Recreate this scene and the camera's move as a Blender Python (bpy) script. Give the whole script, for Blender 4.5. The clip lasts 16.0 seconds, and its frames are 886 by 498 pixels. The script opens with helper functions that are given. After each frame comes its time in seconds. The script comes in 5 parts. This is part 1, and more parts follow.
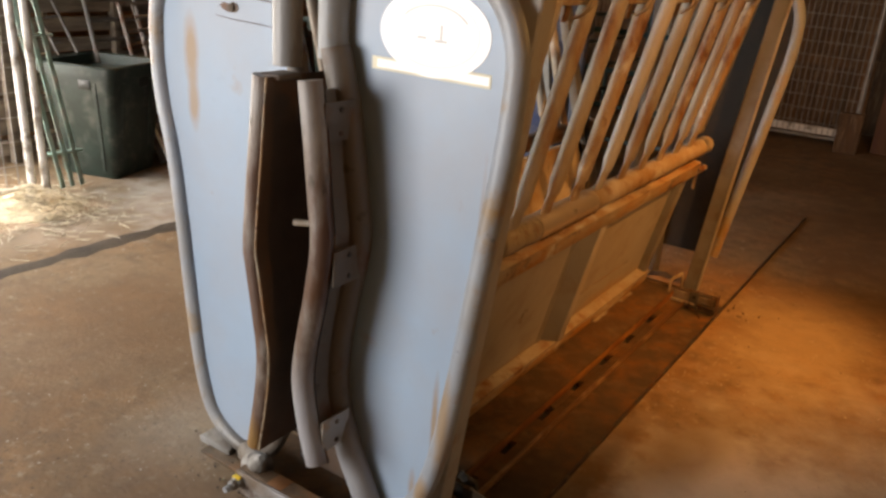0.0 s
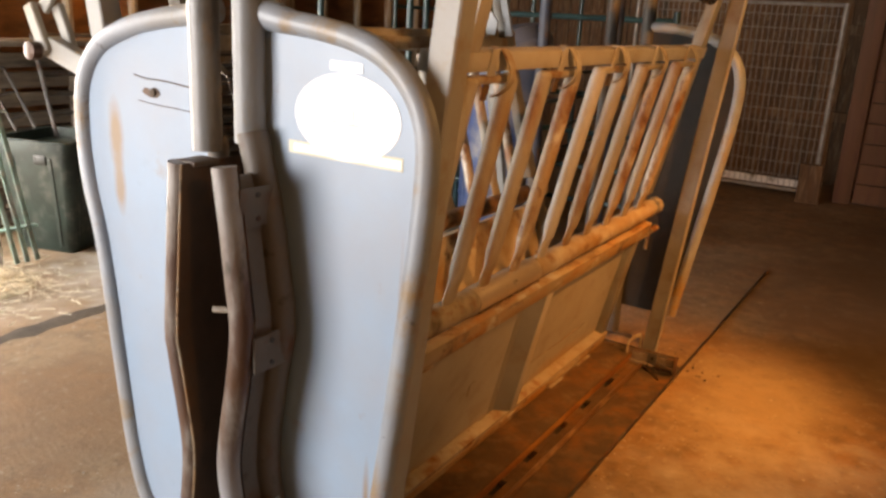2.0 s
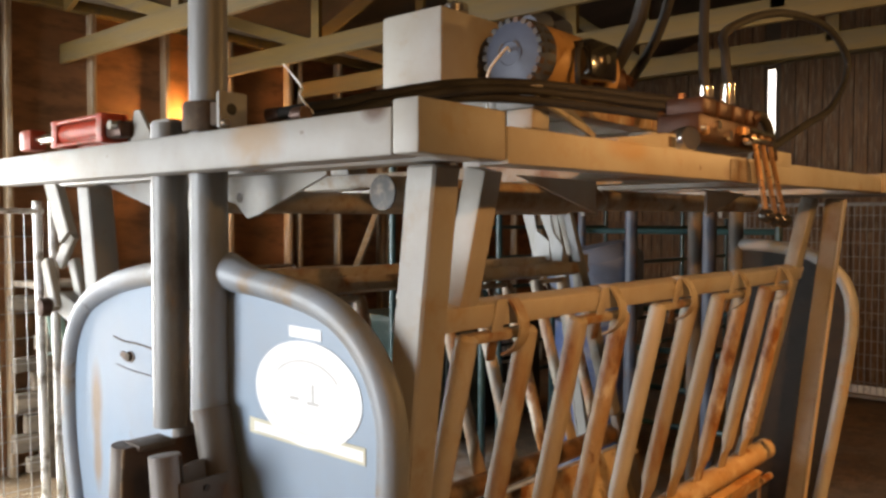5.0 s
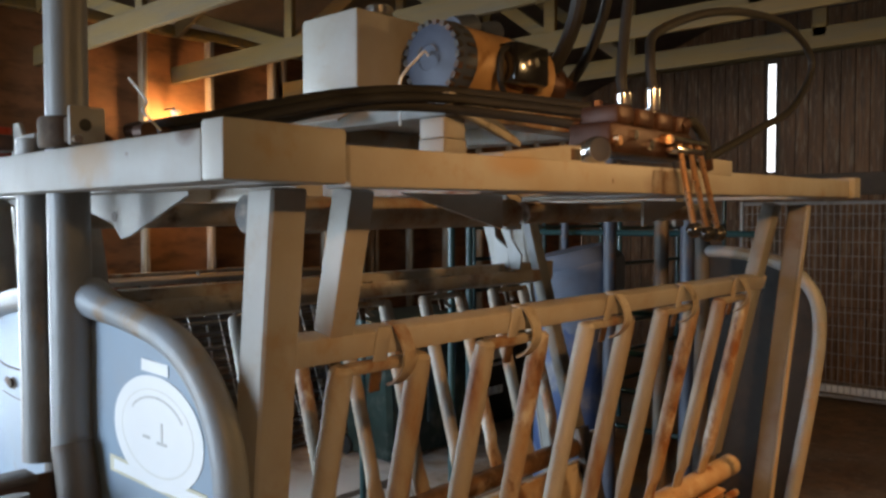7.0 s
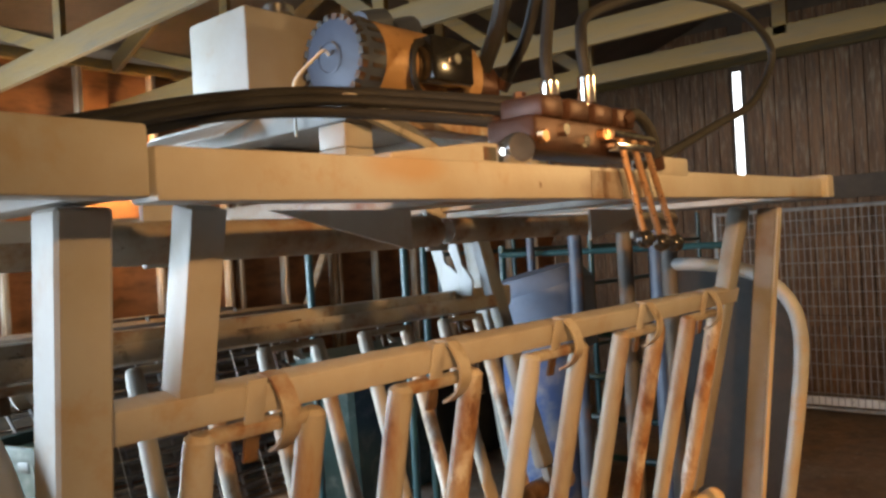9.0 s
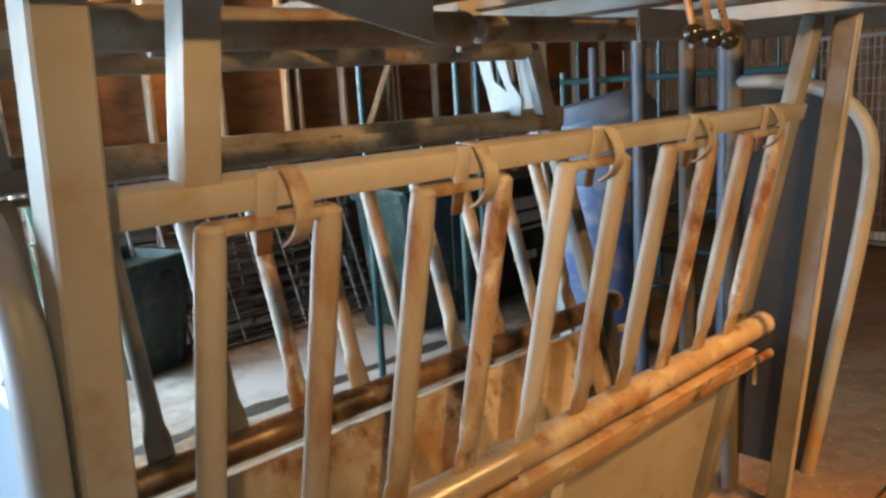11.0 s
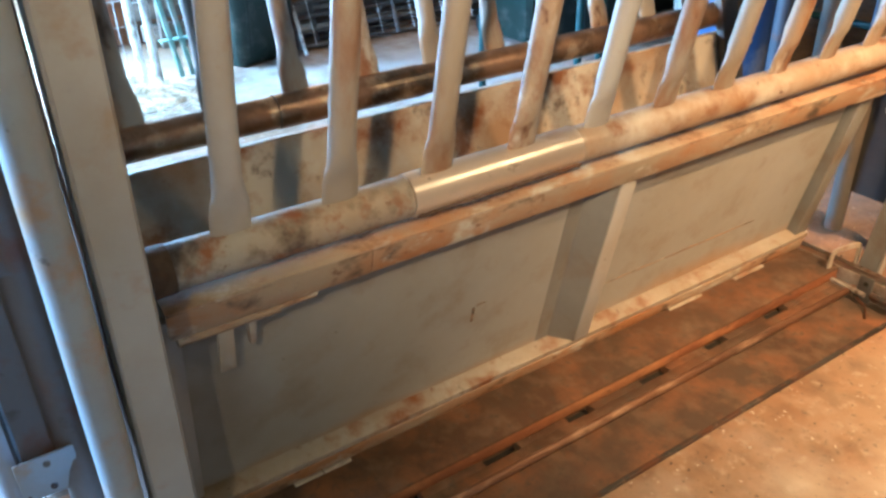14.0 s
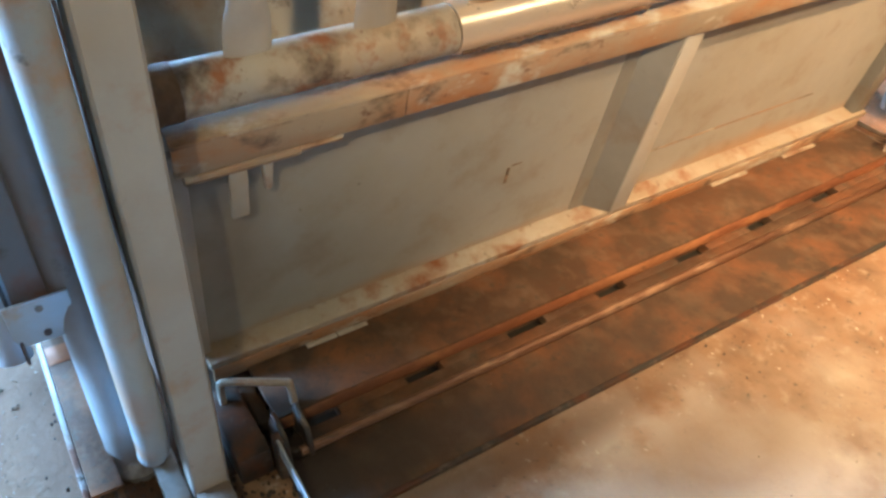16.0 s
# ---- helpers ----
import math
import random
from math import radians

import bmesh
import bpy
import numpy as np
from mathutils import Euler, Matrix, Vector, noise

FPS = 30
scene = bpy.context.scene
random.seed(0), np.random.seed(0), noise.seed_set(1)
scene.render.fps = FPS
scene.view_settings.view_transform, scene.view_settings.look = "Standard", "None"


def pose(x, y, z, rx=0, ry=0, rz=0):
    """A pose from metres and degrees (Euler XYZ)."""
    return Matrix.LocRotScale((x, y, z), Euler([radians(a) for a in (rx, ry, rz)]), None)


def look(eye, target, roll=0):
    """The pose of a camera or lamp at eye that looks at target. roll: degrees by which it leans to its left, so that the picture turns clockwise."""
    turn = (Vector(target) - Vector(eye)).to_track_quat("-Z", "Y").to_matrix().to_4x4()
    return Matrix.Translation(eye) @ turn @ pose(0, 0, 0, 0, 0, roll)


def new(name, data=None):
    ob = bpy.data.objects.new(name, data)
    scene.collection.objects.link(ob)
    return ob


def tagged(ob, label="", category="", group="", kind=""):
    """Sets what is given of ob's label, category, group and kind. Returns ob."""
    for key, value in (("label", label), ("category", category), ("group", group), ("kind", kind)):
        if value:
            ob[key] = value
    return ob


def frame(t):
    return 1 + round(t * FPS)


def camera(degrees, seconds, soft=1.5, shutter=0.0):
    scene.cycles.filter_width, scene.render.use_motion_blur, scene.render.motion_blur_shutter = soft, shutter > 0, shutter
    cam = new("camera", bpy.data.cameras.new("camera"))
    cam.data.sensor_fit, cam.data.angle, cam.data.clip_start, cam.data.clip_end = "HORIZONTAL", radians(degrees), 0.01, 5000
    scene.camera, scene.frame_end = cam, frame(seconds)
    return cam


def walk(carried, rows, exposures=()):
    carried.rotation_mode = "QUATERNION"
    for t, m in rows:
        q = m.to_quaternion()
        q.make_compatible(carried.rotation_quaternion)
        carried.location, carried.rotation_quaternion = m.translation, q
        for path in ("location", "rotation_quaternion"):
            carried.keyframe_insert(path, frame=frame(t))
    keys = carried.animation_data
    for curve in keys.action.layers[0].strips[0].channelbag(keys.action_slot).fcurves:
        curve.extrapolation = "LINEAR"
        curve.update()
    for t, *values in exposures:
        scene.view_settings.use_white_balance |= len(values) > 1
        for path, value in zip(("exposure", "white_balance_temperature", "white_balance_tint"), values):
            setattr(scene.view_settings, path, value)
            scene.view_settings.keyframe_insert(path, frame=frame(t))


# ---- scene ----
cam = camera(58.2, 16.0, soft=2.8)
PATH = [
    (0, (1.418, -1.409, 1.683), (0.404, 0.169, 0.986), 4.4),
    (0.5, (1.439, -1.35, 1.679), (0.471, 0.197, 0.861), 4.4),
    (1, (1.469, -1.302, 1.662), (0.521, 0.219, 0.775), 2.9),
    (1.5, (1.507, -1.329, 1.729), (0.489, 0.244, 1.03), 3.2),
    (2, (1.519, -1.285, 1.748), (0.509, 0.346, 1.183), 3.0),
    (2.5, (1.53, -1.238, 1.771), (0.505, 0.419, 1.319), 2.3),
    (3, (1.467, -1.191, 1.795), (0.415, 0.481, 1.487), 1.5),
    (3.5, (1.46, -1.118, 1.818), (0.338, 0.528, 1.637), 0.3),
    (4, (1.519, -0.928, 1.817), (0.354, 0.686, 1.625), 0.8),
    (4.5, (1.537, -0.838, 1.823), (0.269, 0.702, 1.686), 0.8),
    (4.7, (1.52, -0.816, 1.825), (0.224, 0.705, 1.742), 0.5),
    (6.8, (1.639, -0.555, 1.89), (0.268, 0.901, 1.85), 0.4),
    (7, (1.65, -0.508, 1.884), (0.303, 0.969, 1.809), -0.1),
    (7.5, (1.608, -0.396, 1.872), (0.327, 1.135, 1.761), -1.2),
    (8, (1.552, -0.287, 1.88), (0.299, 1.272, 1.865), -1.9),
    (8.2, (1.549, -0.238, 1.88), (0.281, 1.308, 1.881), -2.3),
    (10.3, (1.575, -0.127, 1.811), (0.185, 1.295, 1.592), -3.8),
    (10.5, (1.57, -0.108, 1.807), (0.181, 1.3, 1.512), -3.6),
    (11, (1.576, -0.072, 1.776), (0.151, 1.275, 1.386), -3.5),
    (11.5, (1.578, -0.044, 1.74), (0.176, 1.294, 1.246), -2.0),
    (12, (1.585, 0.006, 1.708), (0.163, 1.282, 1.115), -2.3),
    (12.5, (1.59, 0.052, 1.665), (0.167, 1.264, 0.953), -1.7),
    (13, (1.592, 0.088, 1.627), (0.163, 1.228, 0.815), -1.1),
    (13.5, (1.581, 0.109, 1.594), (0.135, 1.168, 0.708), -0.8),
    (14, (1.565, 0.121, 1.555), (0.112, 1.072, 0.563), -1.3),
    (14.5, (1.539, 0.126, 1.531), (0.093, 0.992, 0.454), -0.4),
    (15, (1.509, 0.113, 1.497), (0.076, 0.913, 0.353), 0.4),
    (15.5, (1.441, 0.128, 1.439), (0.083, 0.873, 0.175), 2.3),
    (16, (1.416, 0.134, 1.416), (0.11, 0.988, 0.166), 1.9),
]
EXPOSURES = [(0, -0.28, 11000, 28), (1, 0.25, 11300, 29), (1.5, 0.28, 11400, 30), (2.5, 0.0, 10800, 29), (3.5, 0.04, 10500, 29), (4.5, -0.02, 9900, 25), (7, -0.45, 7300, 15), (8, 0.38, 7300, 14), (10.5, 0.55, 6800, 10), (11.5, 0.65, 6500, 6), (12.5, 1.02, 5600, 3), (14, 1.38, 4700, 2), (15, 1.45, 4250, 3), (16, 1.74, 4700, 0)]
walk(cam, [(t, look(eye, target, roll)) for t, eye, target, roll in PATH], EXPOSURES)

# ---- light ----
world = bpy.data.worlds.new("sky")
scene.world = world
world.use_nodes = True
wn, wl = world.node_tree.nodes, world.node_tree.links
sky = wn.new("ShaderNodeTexSky")
sky.sky_type = "NISHITA"
sky.sun_disc = False
sky.sun_elevation, sky.sun_rotation = radians(57.7), radians(251.6)
wl.new(sky.outputs["Color"], wn["Background"].inputs["Color"])
wn["Background"].inputs["Strength"].default_value = 0.09


def lamp(name, kind, m, energy, color, **kw):
    d = bpy.data.lights.new(name, kind)
    d.energy, d.color = energy, color
    for k, v in kw.items():
        if k == "size":
            d.shape, d.size, d.size_y = "RECTANGLE", v[0], v[1]
        elif k == "radius":
            d.shadow_soft_size = v
        elif k == "angle":
            d.angle = v
    ob = new(name, d)
    ob.matrix_world = m
    return ob


lamp("sun", "SUN", look((-6, -2, 10), (0, 0, 0)), 5.0, (1.0, 0.95, 0.88), angle=radians(0.5))
# daylight through the open front door and the open bay in the left wall
lamp("door_daylight", "AREA", look((-2.7, -4.4, 1.6), (-0.1, 0.3, 0.3)), 590, (0.54, 0.755, 1.0), size=(2.8, 2.6))
lamp("bay_daylight", "AREA", look((-4.9, 0.0, 1.5), (-1.8, 2.4, 0.2)), 480, (0.60, 0.81, 1.0), size=(2.2, 2.4))
# shaded bulbs by the chute, unseen, inferred from shadows; the bare bulb on the wall
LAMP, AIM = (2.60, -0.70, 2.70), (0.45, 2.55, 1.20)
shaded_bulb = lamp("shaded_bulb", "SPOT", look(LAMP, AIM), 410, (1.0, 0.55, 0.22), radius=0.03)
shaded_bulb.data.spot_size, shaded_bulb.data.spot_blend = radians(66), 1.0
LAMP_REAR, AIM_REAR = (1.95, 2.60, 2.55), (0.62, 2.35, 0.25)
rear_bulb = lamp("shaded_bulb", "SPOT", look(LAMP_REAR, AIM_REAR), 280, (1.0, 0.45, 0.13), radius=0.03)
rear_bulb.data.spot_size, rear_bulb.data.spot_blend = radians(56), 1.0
BULB = (-4.42, 2.88, 2.665)
lamp("bulb_on_wall", "POINT", Matrix.Translation(BULB), 17, (1.0, 0.55, 0.20), radius=0.04)


# ---- materials ----
def mat(name, color, rough=0.6, metal=0.0, var=0.12, scale=3.0, bump=0.05, bscale=60.0, spots=None, streak=None, emit=None, stretch=(1, 1, 1), rand=0.0, coat=0.0, stains_and_shading=()):
    """A surface: colour with variation at two scales, fine relief, and patches (colour, scale, share covered, softness) of rust or dirt."""
    m = bpy.data.materials.new(name)
    m.use_nodes = True
    n, l = m.node_tree.nodes, m.node_tree.links
    b = n["Principled BSDF"]
    b.inputs["Roughness"].default_value, b.inputs["Metallic"].default_value = rough, metal
    b.inputs["Coat Weight"].default_value = coat
    tc = n.new("ShaderNodeTexCoord")
    mp = n.new("ShaderNodeMapping")
    mp.inputs["Scale"].default_value = stretch
    l.new(tc.outputs["Object"], mp.inputs["Vector"])

    def tex(s, detail=6, r=0.6):
        t = n.new("ShaderNodeTexNoise")
        t.inputs["Scale"].default_value, t.inputs["Detail"].default_value, t.inputs["Roughness"].default_value = s, detail, r
        l.new(mp.outputs["Vector"], t.inputs["Vector"])
        return t

    def mixc(fac, a, c, mode="MIX"):
        x = n.new("ShaderNodeMix")
        x.data_type, x.blend_type = "RGBA", mode
        for sock, v in ((x.inputs["Factor"], fac), (x.inputs["A"], a), (x.inputs["B"], c)):
            if isinstance(v, bpy.types.NodeSocket):
                l.new(v, sock)
            else:
                sock.default_value = v if isinstance(v, float) else (*v, 1.0)
        return x.outputs["Result"]

    def ramp(src, lo, hi):
        r = n.new("ShaderNodeMapRange")
        r.inputs["From Min"].default_value, r.inputs["From Max"].default_value = lo, hi
        l.new(src, r.inputs["Value"])
        return r.outputs["Result"]

    dark = tuple(c * (1 - var * 2) for c in color)
    light = tuple(min(1, c * (1 + var)) for c in color)
    big, fine = tex(scale), tex(scale * 9, 8, 0.7)
    col = mixc(ramp(big.outputs["Fac"], 0.32, 0.68), dark, light)
    col = mixc(ramp(fine.outputs["Fac"], 0.62, 0.75), col, tuple(c * (1 - var * 2.5) for c in color))
    if rand:
        info = n.new("ShaderNodeObjectInfo")
        hs = n.new("ShaderNodeHueSaturation")
        mr = n.new("ShaderNodeMapRange")
        mr.inputs["To Min"].default_value, mr.inputs["To Max"].default_value = 1 - rand, 1 + rand
        l.new(info.outputs["Random"], mr.inputs["Value"])
        l.new(mr.outputs["Result"], hs.inputs["Value"])
        l.new(col, hs.inputs["Color"])
        col = hs.outputs["Color"]
    for sp in spots or ():
        c, s, cover, soft = sp
        t = tex(s, 7, 0.62)
        mid = 0.5 + 0.095 * math.log((1 - cover) / cover) / 1.7
        f = ramp(t.outputs["Fac"], mid - 0.06 * soft, mid + 0.06 * soft)
        col = mixc(f, col, c)
    # staining and painted light or shade at a place: (colour, centre, half sizes, strength)
    for c, mid, half, strength in stains_and_shading:
        d = n.new("ShaderNodeVectorMath")
        d.operation = "SUBTRACT"
        l.new(tc.outputs["Object"], d.inputs[0])
        d.inputs[1].default_value = mid
        e = n.new("ShaderNodeVectorMath")
        e.operation = "MULTIPLY"
        l.new(d.outputs[0], e.inputs[0])
        e.inputs[1].default_value = [1 / h for h in half]
        ln = n.new("ShaderNodeVectorMath")
        ln.operation = "LENGTH"
        l.new(e.outputs[0], ln.inputs[0])
        t = tex(5, 5, 0.55)
        add = n.new("ShaderNodeMath")
        add.operation = "MULTIPLY_ADD"
        l.new(t.outputs["Fac"], add.inputs[0])
        add.inputs[1].default_value = 1.3
        l.new(ln.outputs["Value"], add.inputs[2])
        r = n.new("ShaderNodeMapRange")
        r.inputs["From Min"].default_value, r.inputs["From Max"].default_value = 1.75, 1.05
        r.inputs["To Max"].default_value = strength
        l.new(add.outputs[0], r.inputs["Value"])
        col = mixc(r.outputs["Result"], col, c)
    l.new(col, b.inputs["Base Color"])
    bt = tex(bscale, 6, 0.65)
    bp = n.new("ShaderNodeBump")
    bp.inputs["Strength"].default_value, bp.inputs["Distance"].default_value = min(1.0, bump * 6), 0.004
    l.new(bt.outputs["Fac"], bp.inputs["Height"])
    l.new(bp.outputs["Normal"], b.inputs["Normal"])
    rr = n.new("ShaderNodeMapRange")
    rr.inputs["To Min"].default_value, rr.inputs["To Max"].default_value = max(0.05, rough - 0.12), min(1, rough + 0.15)
    l.new(fine.outputs["Fac"], rr.inputs["Value"])
    l.new(rr.outputs["Result"], b.inputs["Roughness"])
    if emit:
        b.inputs["Emission Color"].default_value, b.inputs["Emission Strength"].default_value = (*emit[0], 1), emit[1]
    return m


RUST = (0.17, 0.065, 0.018)
RUST2 = (0.10, 0.042, 0.02)
DIRT = (0.13, 0.095, 0.06)
OCHRE = (0.31, 0.165, 0.05)
GRIME = (0.06, 0.043, 0.028)
DUST = (0.27, 0.225, 0.165)
PAINT = mat("beige_grey_paint", (0.355, 0.352, 0.335), 0.48, 0, 0.06, 2.2, 0.03, 90,
            [(DUST, 2.6, 0.25, 3.0), ((0.28, 0.20, 0.12), 8, 0.05, 1.6), (RUST2, 26, 0.015, 0.7)],
            stains_and_shading=[(OCHRE, (0.30, 0.08, 1.985), (0.09, 0.05, 0.05), 0.7), (RUST2, (0.62, 0.085, 2.01), (0.03, 0.05, 0.02), 0.8), (RUST2, (0.714, 1.38, 1.965), (0.05, 0.16, 0.05), 0.85), (OCHRE, (0.714, 0.75, 1.99), (0.05, 0.10, 0.03), 0.5), (OCHRE, (-0.55, 0.08, 1.98), (0.12, 0.05, 0.03), 0.5)])
PAINT_SHEET = mat("grey_sheet_paint", (0.285, 0.29, 0.28), 0.45, 0, 0.05, 1.6, 0.02, 40,
                  [((0.225, 0.21, 0.17), 1.7, 0.35, 3.0), ((0.19, 0.16, 0.12), 7, 0.07, 2.0), ((0.42, 0.41, 0.38), 26, 0.008, 0.4), ((0.14, 0.125, 0.10), 40, 0.02, 0.6)],
                  stains_and_shading=[(OCHRE, (0.30, 0.90, 0.14), (0.3, 0.9, 0.05), 0.7), (OCHRE, (0.30, 2.1, 0.15), (0.3, 0.7, 0.07), 0.7), (DIRT, (0.30, 0.45, 0.45), (0.3, 0.10, 0.3), 0.5)])
GATE_PAINT = mat("pale_gate_sheet_paint", (0.26, 0.38, 0.495), 0.42, 0, 0.05, 1.6, 0.02, 40,
                 [((0.29, 0.33, 0.38), 2.2, 0.3, 3.0), (GRIME, 30, 0.010, 0.4), (GRIME, 14, 0.006, 0.5), (OCHRE, 5, 0.02, 1.5)],
                 stains_and_shading=[(OCHRE, (-0.555, 0.19, 1.37), (0.035, 0.1, 0.11), 0.75), (OCHRE, (-0.55, 0.19, 1.20), (0.03, 0.1, 0.09), 0.7), (OCHRE, (0.405, 0.21, 0.47), (0.013, 0.1, 0.16), 0.75), (OCHRE, (0.345, 0.21, 0.22), (0.014, 0.1, 0.07), 0.6), (OCHRE, (0.495, 0.21, 1.05), (0.010, 0.1, 0.20), 0.5)])
PAINT_WORN = mat("worn_paint_with_rust", (0.335, 0.315, 0.275), 0.5, 0, 0.10, 4, 0.05, 70,
                 [((0.24, 0.18, 0.115), 3.2, 0.40, 2.5), (RUST, 9, 0.12, 1.6), (GRIME, 10, 0.045, 0.9), (RUST2, 34, 0.03, 0.8)])
BAR_WORN = mat("worn_bar_paint_with_rust", (0.30, 0.283, 0.25), 0.5, 0, 0.10, 4, 0.05, 70,
               [((0.22, 0.165, 0.105), 4, 0.42, 2.5), (RUST, 8, 0.16, 1.8), (GRIME, 16, 0.03, 0.9)], stretch=(1, 1, 0.3))
PAINT_RUSTY = mat("rust_streaked_paint", (0.33, 0.29, 0.235), 0.5, 0, 0.12, 5, 0.05, 70,
                  [((0.26, 0.16, 0.08), 5, 0.45, 2.2), (RUST, 11, 0.30, 1.4), (RUST2, 24, 0.10, 1.0), ((0.42, 0.39, 0.34), 15, 0.14, 1.0)], stretch=(1, 1, 0.5))
PIPE_RUSTY = mat("rust_mottled_pipe_paint", (0.38, 0.33, 0.26), 0.45, 0.05, 0.12, 5, 0.05, 70,
                 [((0.27, 0.16, 0.08), 4, 0.42, 2.4), (RUST, 11, 0.18, 1.6), ((0.46, 0.43, 0.37), 7, 0.12, 2.0), (RUST2, 34, 0.03, 0.8)])
FLANGE_RUST = mat("orange_dusted_rusty_flange", (0.31, 0.25, 0.175), 0.7, 0, 0.16, 6, 0.06, 70,
                  [((0.34, 0.155, 0.055), 5, 0.45, 1.6), (GRIME, 10, 0.16, 1.2), ((0.42, 0.39, 0.33), 12, 0.15, 0.9)], stretch=(1, 0.6, 1))
PIPE_BARE = mat("bare_worn_steel", (0.60, 0.53, 0.44), 0.30, 0.55, 0.06, 3, 0.02, 40, [((0.42, 0.31, 0.21), 2.6, 0.25, 3.5), ((0.24, 0.13, 0.07), 9, 0.035, 1.8)], stretch=(1, 0.4, 1))
RUSTED = mat("rusted_steel", (0.086, 0.040, 0.016), 0.75, 0.1, 0.2, 3, 0.1, 60, [((0.055, 0.037, 0.022), 2.2, 0.42, 2.2), ((0.19, 0.080, 0.028), 5, 0.20, 1.8), ((0.13, 0.085, 0.05), 12, 0.13, 1.8), (GRIME, 34, 0.10, 1.2), ((0.3, 0.26, 0.2), 60, 0.015, 0.4)],
             # front end first: muck, with the post's shadow darkened into it
             stains_and_shading=[((0.018, 0.013, 0.010), (0.42, 0.42, 0.03), (0.30, 0.26, 0.2), 0.9), ((0.045, 0.030, 0.02), (0.50, 1.1, 0.02), (0.10, 0.9, 0.1), 0.6), ((0.05, 0.035, 0.026), (0.44, 2.62, 0.03), (0.2, 0.14, 0.2), 0.8)])
RUST_ORANGE = mat("orange_rubbed_rust", (0.26, 0.095, 0.028), 0.6, 0.1, 0.2, 4, 0.08, 60, [((0.09, 0.04, 0.02), 3, 0.35, 2.2), ((0.36, 0.17, 0.06), 7, 0.20, 1.6), (GRIME, 18, 0.08, 1.0)], stretch=(1, 0.5, 1))
RIDGE_WORN = mat("rubbed_rusty_ridge", (0.20, 0.105, 0.055), 0.42, 0.3, 0.2, 4, 0.06, 60, [((0.085, 0.04, 0.02), 4, 0.35, 2.2), ((0.36, 0.24, 0.15), 9, 0.18, 1.4), (GRIME, 20, 0.10, 1.0)], stretch=(1, 0.4, 1))
RUST_FLAKE = mat("brown_worn_bar", (0.17, 0.12, 0.085), 0.5, 0.3, 0.2, 5, 0.06, 60, [((0.32, 0.31, 0.30), 6, 0.35, 1.8), (RUST2, 10, 0.18, 1.0), (GRIME, 24, 0.10, 0.8)],
                 stains_and_shading=[((0.36, 0.38, 0.40), (0.02, 0.06, 0.38), (0.16, 0.10, 0.42), 0.9), ((0.34, 0.36, 0.38), (0.14, 0.215, 0.08), (0.2, 0.10, 0.16), 0.9)])
FAR_SHEET = mat("ochre_dusted_far_panel", (0.40, 0.35, 0.27), 0.55, 0, 0.12, 2, 0.04, 40, [((0.25, 0.15, 0.07), 2.4, 0.35, 1.6), (RUST, 6, 0.20, 1.2), (GRIME, 9, 0.07, 1.0)])
FAR_PIPE = mat("brown_rubbed_pipe", (0.30, 0.17, 0.09), 0.30, 0.6, 0.2, 5, 0.06, 50, [(GRIME, 4, 0.40, 1.8), ((0.40, 0.29, 0.18), 9, 0.15, 1.0)])
DARK_STEEL = mat("dark_steel", (0.05, 0.048, 0.045), 0.5, 0.4, 0.2, 6, 0.05, 60, [(RUST2, 9, 0.3, 1.5), ((0.15, 0.12, 0.09), 16, 0.12, 1.0)])
CONCRETE = mat("worn_dirty_concrete", (0.31, 0.175, 0.09), 0.88, 0, 0.16, 0.9, 0.16, 45,
               [((0.17, 0.10, 0.052), 0.8, 0.40, 2.4), ((0.36, 0.27, 0.18), 1.5, 0.22, 2.2), ((0.15, 0.092, 0.05), 3.0, 0.20, 2.6), ((0.14, 0.09, 0.055), 9, 0.14, 2.5), ((0.33, 0.27, 0.20), 17, 0.06, 1.4), ((0.46, 0.42, 0.36), 38, 0.05, 0.6), (GRIME, 48, 0.08, 0.7)],
               stains_and_shading=[((0.40, 0.375, 0.34), (1.45, 0.50, 0), (0.95, 1.9, 1), 0.85), ((0.58, 0.57, 0.56), (1.05, 1.0, 0), (0.42, 0.55, 1), 0.75), ((0.17, 0.12, 0.08), (1.0, 0.35, 0), (0.22, 0.12, 1), 0.6), ((0.19, 0.13, 0.085), (0.85, 1.25, 0), (0.14, 0.30, 1), 0.6), ((0.45, 0.36, 0.25), (1.0, 2.6, 0), (0.45, 0.8, 1), 0.5),
                       # bay-side pale patches stand in for daylight, the far dark one for shade
                       ((0.34, 0.31, 0.27), (-0.62, 0.25, 0), (0.30, 0.40, 1), 0.4), ((0.36, 0.30, 0.24), (-3.1, 1.3, 0), (0.7, 1.0, 1), 0.6), ((0.52, 0.51, 0.49), (-2.75, 2.9, 0), (0.85, 1.5, 1), 0.85), ((0.125, 0.072, 0.04), (1.7, 5.4, 0), (1.5, 2.2, 1), 0.8), ((0.07, 0.047, 0.03), (0.1, 0.04, 0), (0.50, 0.10, 1), 0.8), ((0.12, 0.075, 0.045), (0.63, 0.75, 0), (0.07, 0.6, 1), 0.7),
                       ((0.13, 0.075, 0.042), (-0.15, -0.12, 0), (0.75, 0.30, 1), 0.7), ((0.20, 0.105, 0.052), (-1.5, 0.7, 0), (0.8, 1.3, 1), 0.6), ((0.15, 0.085, 0.045), (1.6, 3.6, 0), (0.8, 1.0, 1), 0.6)])
# dark steel, also standing in for shade on the rear strut and uprights
POST_DARK = mat("dark_blue_grey_steel", (0.080, 0.076, 0.072), 0.55, 0.1, 0.15, 4, 0.04, 60, [(RUST2, 6, 0.15, 1.5), (DIRT, 3, 0.2, 2.0)])
